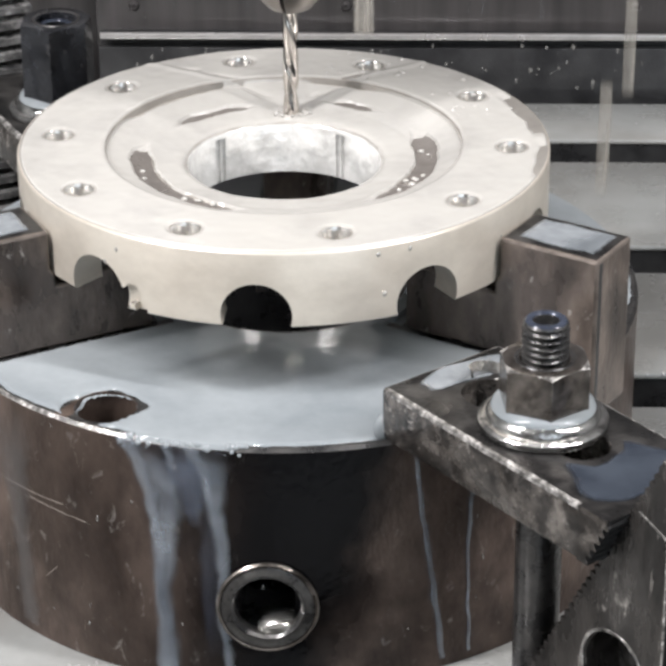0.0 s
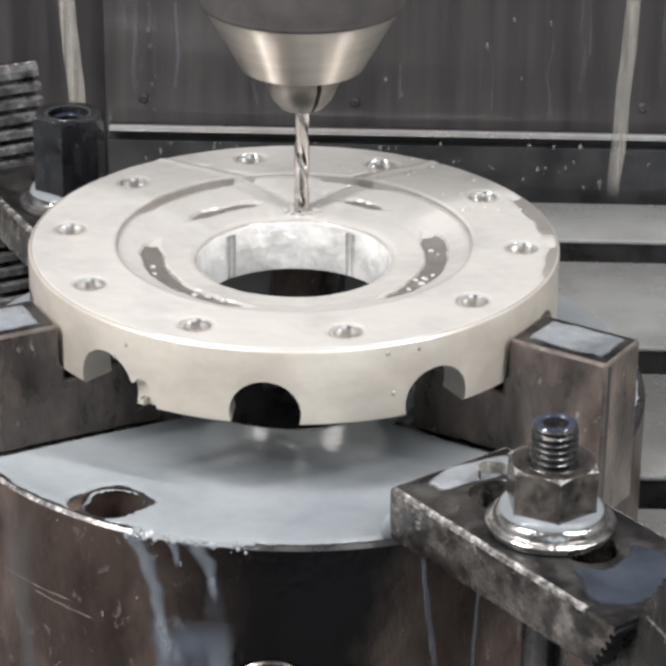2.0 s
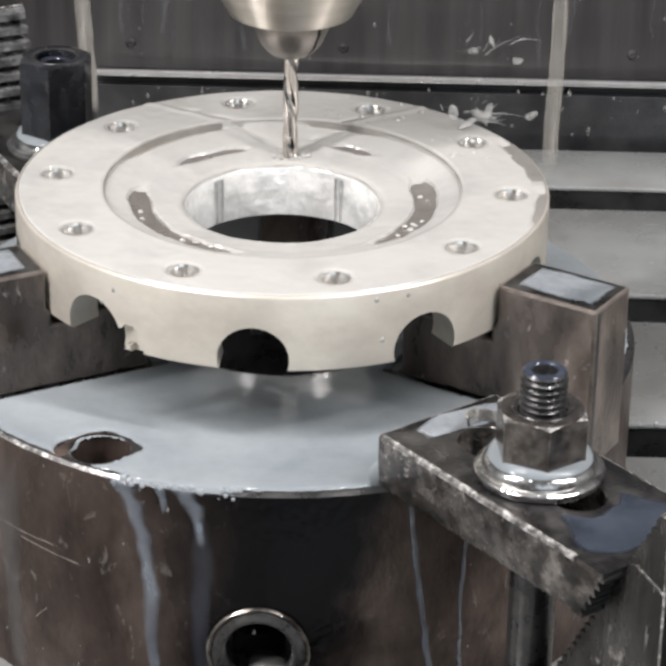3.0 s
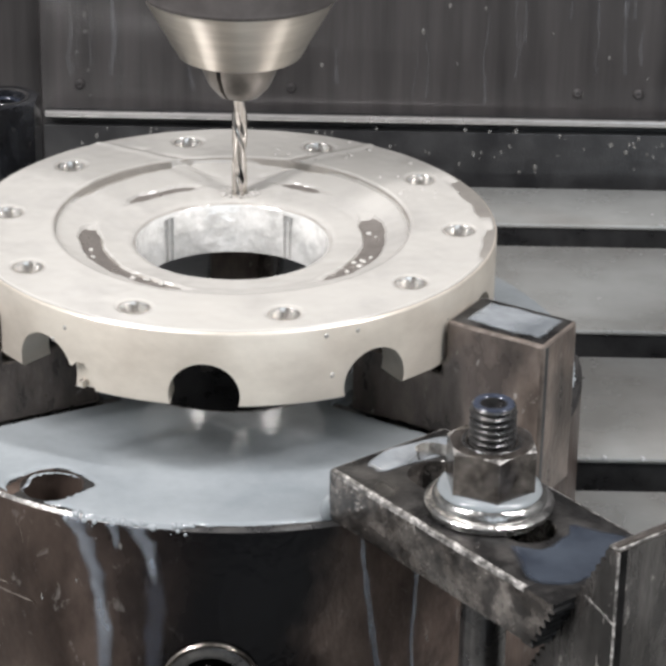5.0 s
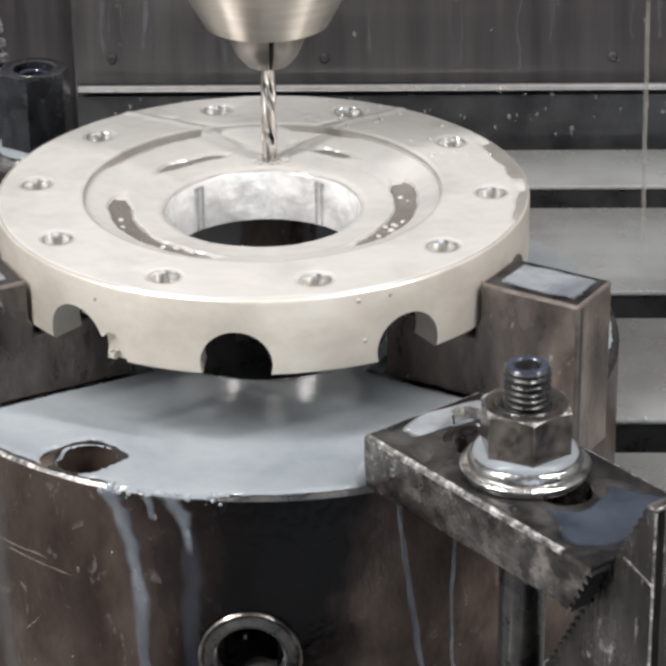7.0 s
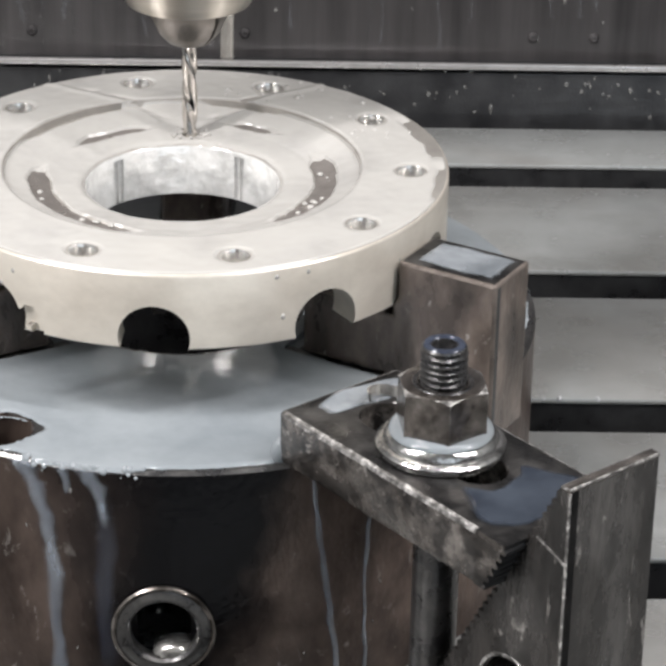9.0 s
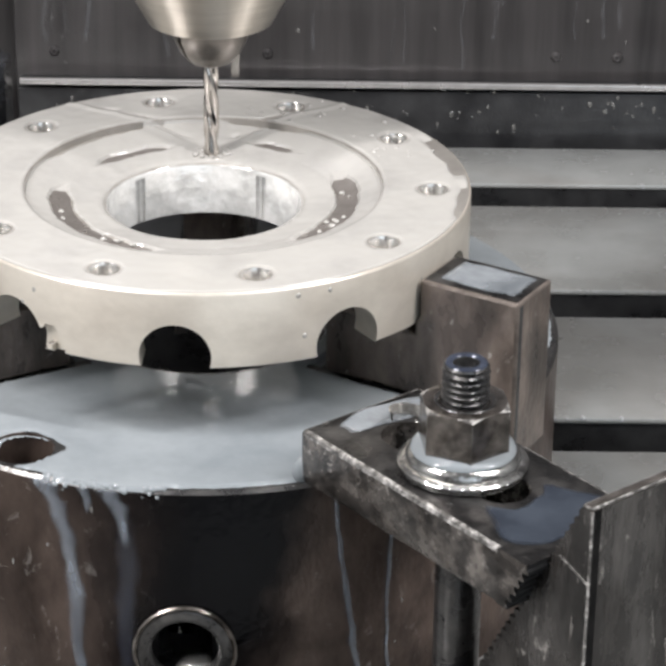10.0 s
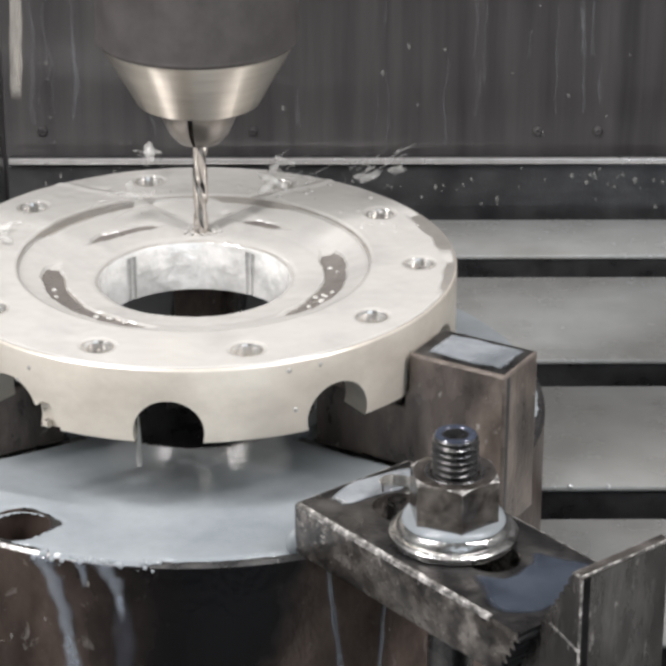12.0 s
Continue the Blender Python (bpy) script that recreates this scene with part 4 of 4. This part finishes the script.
d = droplets("strip_droplets", 130, on_strip, DROP, "small beads of coolant on the black strip", 1)
d.matrix_basis = TABLE
drops_cover = droplets("cover_droplets", 40, on_cover, DROP, "small beads and short runs of coolant on the cover", 2, (0.3, 0.8))
drops_cover.matrix_basis = TABLE
rng = random.Random(44)
bm = bmesh.new()
for k in range(110):
    x, z1, w, seed = rng.uniform(-88, 270), rng.uniform(28, 150), rng.uniform(0.3, 1.0), rng.uniform(0, 50)
    length, prev = rng.uniform(12, 60), None
    for i in range(25):
        f = i / 24
        xx = x + 2.2 * noise.noise((f * length * 0.06, seed, 1)) + 0.7 * noise.noise((f * length * 0.3, seed, 2))
        ww = w * (0.55 + 0.5 * f) * (1 + 0.5 * noise.noise((f * length * 0.25, seed, 3))) * min(1, 0.1 + 5 * f)
        pair = [bm.verts.new(((xx + u * ww) * MM, (333.95 - d) * MM, (z1 + length * (1 - f)) * MM)) for u, d in ((-1, 0), (0, 0.3), (1, 0))]
        if prev:
            for q in range(2):
                bm.faces.new((prev[q], prev[q + 1], pair[q + 1], pair[q]))
        prev = pair
runs_cover = tagged(part("cover_runs", bm, FAINT), "faint pale runs of coolant down the cover", "coolant", kind="stuff")
runs_cover.matrix_basis = TABLE
def on_lip(rng):
    return (rng.uniform(96, 132), rng.choice((80.2, 80.6, -20.4)), rng.uniform(-0.6, 0.2)), (0, -0.5, 0.8), rng.uniform(0.8, 1.2)


def in_recess(rng):
    a = radians(rng.choice((rng.uniform(178, 240), rng.uniform(-46, 10))))
    r = rng.uniform(38, 42)
    return (r * math.cos(a), r * math.sin(a), TOP - 4.35), (0, 0, 1), 1.0


def on_brim(rng):
    a = radians(rng.uniform(-115.5, -96))
    r = rng.uniform(99.6, 101.0)
    return (r * math.cos(a), r * math.sin(a), 72.4 - max(0, r - 100.1) * 1.3 - rng.random() ** 3 * (2.5 if r > 100.7 else 0)), (math.cos(a) * 0.7, math.sin(a) * 0.7, 0.7), rng.uniform(0.7, 1.3)


droplets("brim_foam", 55, on_brim, MILK, "foam of small coolant bubbles along the chuck's brim", 15, (0.25, 0.95))
droplets("slot_droplets", 16, on_lip, BEAD, "bright beads of coolant along the edge of a table slot", 12, (0.4, 1.0)).matrix_basis = TABLE
droplets("recess_bubbles", 16, in_recess, MILK_WARM, "small pale bubbles in the drained recess of the disc", 13, (0.35, 1.1))
droplets("rim_droplets", 6, on_rim, MILK_WARM, "small drops hanging on the rim of the disc", 3, (0.3, 0.8))


def on_disc(rng):
    a, r = radians(rng.uniform(15, 85)), rng.uniform(52, 72)
    return (r * math.cos(a), r * math.sin(a), TOP + 0.3), (0, 0, 1), 1.0


def at_drill(rng):
    a, r = rng.uniform(0, 6.28), rng.uniform(2.6, 6.5)
    return (2.2 + r * math.cos(a), 33 + 0.8 * r * math.sin(a), TOP - 4.4), (0, 0, 1), rng.uniform(0.8, 1.6)


droplets("disc_bubbles", 34, on_disc, MILK_WARM, "small bubbles in the coolant film on the disc", 7, (0.3, 1.0))
droplets("drill_foam", 30, at_drill, MILK_WARM, "froth of coolant round the foot of the drill", 8, (0.3, 1.0))
droplets("body_droplets", 30, on_body, DROP, "small drops on the chuck's side", 4, (0.2, 0.45))

# falling coolant, by the second at which a jet is in sight: its top and foot (x, z) and its width in mm
jets = []


def jet(t, x0, z0, x1, z1, w):
    bm = bmesh.new()
    n, prev = 26, None
    for i in range(n + 1):
        f = i / n
        x = x0 + (x1 - x0) * f - x1 + 0.08 * w * noise.noise((f * 5, t, x0))
        z = (z0 - z1) * (1 - f)
        r = w / 2 * (0.93 + 0.10 * noise.noise((f * 4, t * 3, x0 * 0.3))) * 1.12
        ringv = [bm.verts.new(((x + r * math.cos(2 * math.pi * q / 10)) * MM, 0.35 * r * math.sin(2 * math.pi * q / 10) * MM, z * MM)) for q in range(10)]
        if prev:
            for q in range(10):
                bm.faces.new((prev[q], prev[(q + 1) % 10], ringv[(q + 1) % 10], ringv[q]))
        else:
            bm.faces.new(ringv)
        prev = ringv
    bm.faces.new(prev[::-1])
    ob = tagged(part("coolant_jet", bm, JET), "falling streak of pale beige coolant", "coolant", group="falling coolant jets", kind="stuff")
    jets.append((t, ob, (x1, 150.0, z1)))


jet(0.0, 27, 109, 27, 90, 7.1)
jet(0.0, 117, 108, 117, 66, 4.3)
jet(0.0, 110, 75, 109, 29, 4.3)
jet(1.0, 36, 105, 37, 82, 5.7)
jet(1.5, -75, 116, -74, 70, 6.0)
jet(1.5, 22, 117, 22, 93, 5.7)
jet(1.5, 105, 117, 102, 67, 4.6)
jet(2.0, -76, 143, -72, 93, 5.4)
jet(2.0, 113, 147, 109, 66, 4.9)
jet(2.5, -69, 138, -65, 75, 5.7)
jet(2.5, 60, 130, 61, 82, 8.6)
jet(2.5, 104, 139, 104, 105, 4.9)
jet(2.5, 99, 111, 96, 67, 5.7)
jet(3.0, 93, 125, 91, 55, 5.1)
jet(3.0, -67, 124, -64, 76, 5.1)
jet(3.5, -72, 148, -58, 79, 5.4)
jet(3.5, 15, 148, 16, 92, 4.6)
jet(3.5, 50, 148, 47, 83, 6.9)
jet(3.5, 91, 144, 85, 67, 5.7)
jet(4.1, 52, 146, 50, 83, 6.0)
jet(4.4, -70, 146, -62, 80, 5.2)
jet(4.7, 92, 146, 88, 60, 4.5)
jet(5.1, 56, 140, 55, 82, 3.6)
jet(5.5, 54, 133, 54, 81, 2.9)
jet(5.5, 114, 134, 111, 28, 2.9)
jet(6.0, 85, 129, 88, 44, 2.0)
jet(6.5, 60, 129, 60, 81, 2.9)
jet(6.5, 17, 109, 16, 94, 4.9)
jet(7.0, 129, 124, 131, 19, 1.6)
jet(7.5, 129, 115, 132, 12, 1.6)
jet(8.4, 16, 110, 16, 90, 4.6)
jet(9.0, 15, 108, 15, 89, 4.8)
jet(9.5, 15, 107, 15, 89, 4.9)
jet(10.0, 11, 112, 10, 90, 2.9)
jet(10.5, -83, 146, -78, 68, 4.6)
jet(10.5, -50, 146, -50, 80, 4.3)
jet(10.5, 59, 128, 59, 83, 3.1)
jet(10.5, 61, 144, 61, 109, 3.1)
jet(11.0, -78, 187, -63, 77, 6.3)
jet(11.0, -48, 187, -54, 79, 4.9)
jet(11.0, 44, 184, 43, 107, 8.0)
jet(11.5, -49, 168, -44, 80, 4.9)
jet(11.5, 43, 141, 41, 95, 6.9)
jet(11.5, 43, 170, 43, 157, 5.7)
jet(12.0, -57, 152, -59, 111, 4.0)
jet(0.5, -96, 103, -99, 32, 3.8)
jet(0.5, 38, 104, 39, 84, 6.0)
jet(0.5, 12, 104, 9, 87, 2.4)
jet(0.5, 18, 104, 15, 90, 2.0)
jet(0.5, 60, 103, 67, 74, 1.4)
jet(0.5, 24, 104, 23, 92, 1.6)


def drip(t, x, z0, z1):
    bm = lathe([(0, 0), (0.7, 0.3), (1.0, 2), (0.6, (z0 - z1) * 0.6), (0.3, z0 - z1), (0, z0 - z1)], 14, closed=False)
    ob = tagged(part("coolant_drip", bm, MILK_WARM), "white drip falling from the disc onto the chuck face", "coolant", group="falling coolant jets", kind="stuff")
    jets.append((t, ob, (x, -66.0, z1)))


def splash(t, x, y, z, strands, size, seed):
    """A loose cloud of drawn-out drops of thrown coolant."""
    rng = random.Random(seed)
    bm = bmesh.new()
    out = Vector((x - 2, y - 33, 0)).normalized()
    for k in range(strands * 4):
        lump = k < max(2, strands // 2)
        r = rng.uniform(0.7, 1.7) if lump else rng.uniform(0.08, 0.26)
        p = Vector((rng.gauss(0, 0.42), rng.gauss(0, 0.3), rng.gauss(0, 0.13 if lump else 0.26))) * size
        way = (out * rng.uniform(-1, 1) + Vector((rng.uniform(-0.6, 0.6), 0, rng.uniform(-0.2, 0.9)))).normalized()
        made = bmesh.ops.create_icosphere(bm, subdivisions=3 if lump else 1, radius=1.0)["verts"]
        if lump:
            for v in made:
                v.co *= 1 + 0.4 * noise.noise(v.co * 1.1 + Vector((k, seed, 0))) + 0.15 * noise.noise(v.co * 2.7 + Vector((k, seed, 5)))
        turn = way.to_track_quat("X", "Z").to_matrix().to_4x4()
        m = Matrix.Translation(p * MM) @ turn @ Matrix.Diagonal((r * rng.uniform(1.0, 2.4) * MM, r * MM, r * rng.uniform(0.4, 0.8) * MM, 1))
        bmesh.ops.transform(bm, matrix=m, verts=made)
    main = (out + Vector((rng.uniform(-0.3, 0.3), 0, rng.uniform(0.1, 0.6)))).normalized()
    for k in range(strands):
        # thin curved strands drawn out of the splash
        p = Vector((rng.gauss(0, 0.35), rng.gauss(0, 0.3), rng.gauss(0, 0.12))) * size
        way = (main + Vector((rng.uniform(-0.3, 0.3), 0, rng.uniform(-0.25, 0.25)))).normalized()
        bend = Vector((rng.uniform(-1, 1), rng.uniform(-0.4, 0.4), rng.uniform(-0.9, 0.5))) * 0.8
        span, thick, prev = size * rng.uniform(0.3, 0.75), rng.uniform(0.10, 0.34), None
        for i in range(15):
            f = i / 14
            c = p + (way * f + bend * f * f) * span
            r = thick * (1 - 0.8 * f) * (1 + 0.5 * noise.noise((f * 9, k, seed)))
            row = [bm.verts.new((c + Vector((0, 0.7 * math.sin(q), math.cos(q))) * r) * MM) for q in (0, 1.57, 3.14, 4.71)]
            if prev:
                for q in range(4):
                    bm.faces.new((prev[q], prev[(q + 1) % 4], row[(q + 1) % 4], row[q]))
            prev = row
    ob = tagged(part("coolant_splash", bm, SPRAY), "loose splash of white coolant thrown off the disc", "coolant", group="thrown coolant", kind="stuff")
    splashes.append((t, ob, (x, y, z)))


splashes = []
for i, (t, x, y, z, n, size) in enumerate(((12.0, 27, 70, 116, 12, 9), (12.0, 55, 68, 116, 14, 11), (12.0, -13, 66, 122, 5, 14), (11.5, 24, 70, 118, 12, 9), (11.5, 49, 70, 118, 5, 7), (11.5, 60, 62, 116, 10, 9),
                                           (3.5, 45, 48, 117, 14, 13), (3.0, 58, 50, 117, 12, 11), (1.0, 90, 66, 66, 6, 6), (2.5, 50, 60, 118, 7, 9), (12.0, 26, 36, 124, 7, 15), (12.0, -16, 36, 121, 6, 13), (3.0, 62, 70, 130, 6, 15), (0.5, 62, 44, 117, 8, 11), (11.5, -60, 14, 116, 8, 12), (12.0, -54, 20, 116, 8, 14), (10.5, -58, 30, 117, 12, 12), (1.5, 62, 40, 117, 8, 10))):
    splash(t, x, y, z, n, size, 20 + i)

drip(0.5, -13.2, 100, 82)
drip(1.0, -9.9, 101, 84)
drip(12.0, -15.6, 98, 83)
drip(11.0, -11.8, 100, 88)
drip(2.4, -14, 100, 84)


# ---- what moves ----
HEAD = [(0.0, 0.6), (1.0, 0.4), (1.4, 0.3), (1.5, 7.4), (1.6, 12.0), (1.7, 6.0), (1.8, 0.2), (2.5, 0.0), (3.5, -0.4), (5.5, -1.4), (6.5, -2.0), (7.0, -2.3), (7.4, -2.5),
        (7.5, 9.6), (7.6, 11.0), (7.7, 8.0), (7.9, -2.6), (9.5, -3.6), (10.0, -3.5), (10.4, -3.4), (10.5, 9.8), (10.6, 11.5), (10.7, 4.0), (10.8, -3.0), (11.0, -3.1), (11.5, -3.6), (12.0, -3.8)]


def head_height(t):
    for (t0, a), (t1, b) in zip(HEAD, HEAD[1:]):
        if t <= t1:
            return a + (b - a) * (t - t0) / (t1 - t0)
    return HEAD[-1][1]


LIFT = [(0.0, 0.6), (0.5, 0.6), (1.5, 1.3), (3.0, 1.7), (5.5, 2.5), (6.0, 2.2), (7.5, 1.8), (9.5, 2.6), (10.0, 2.6), (10.5, 2.8), (11.0, 2.6), (11.5, 4.1), (12.0, 2.1)]


def lift(t):
    """How far the cover rises with the saddle, besides the head's own travel."""
    return float(np.interp(t, [a for a, b in LIFT], [b for a, b in LIFT]))


def motions():
    steps = [i / 10 for i in range(121)]
    walk(spindle, [(t, mmpose(AXIS[0], AXIS[1], 155 + head_height(t), 0, 0, (-700 * t) % 360)) for t in steps])
    for ob in (cover, drops_cover, runs_cover):
        walk(ob, [(t, TABLE @ mmpose(0, 0, head_height(t) + lift(t))) for t in steps])
    for ob in (sheet, sheet_apron, sheet_tail):
        walk(ob, [(0.0, mmpose(0, 0, 0)), (1.2, mmpose(0, 0, -2)), (2.0, mmpose(0, 0, -22)), (2.8, mmpose(0, 0, -62)), (4.0, mmpose(0, 0, -80)), (12.0, mmpose(0, 0, -80))])
    for t, ob, (x, y, z) in jets:
        high, low = 330, -260
        rows = [(t, mmpose(x, y, z))]
        if t > 0.3:
            rows = [(0.0, mmpose(x, y, z + high)), (t - 0.25, mmpose(x, y, z + high))] + rows
        if t < 11.7:
            rows += [(t + 0.2, mmpose(x, y, z + low)), (12.0, mmpose(x, y, z + low))]
        walk(ob, rows)
    for t, ob, (x, y, z) in splashes:
        # thrown from the drill, past its highest point, then down behind the disc
        rows = [(t, mmpose(x, y, z))]
        if t > 0.4:
            rows = [(0.0, mmpose(2, 12, 16)), (t - 0.3, mmpose(2, 12, 16)), (t - 0.12, mmpose(2 + (x - 2) * 0.5, 33 + (y - 33) * 0.5, 112))] + rows
        if t < 11.6:
            rows += [(t + 0.3, mmpose(x * 1.9, y * 1.9, -60)), (12.0, mmpose(x * 1.9, y * 1.9, -60))]
        walk(ob, rows)


motions()
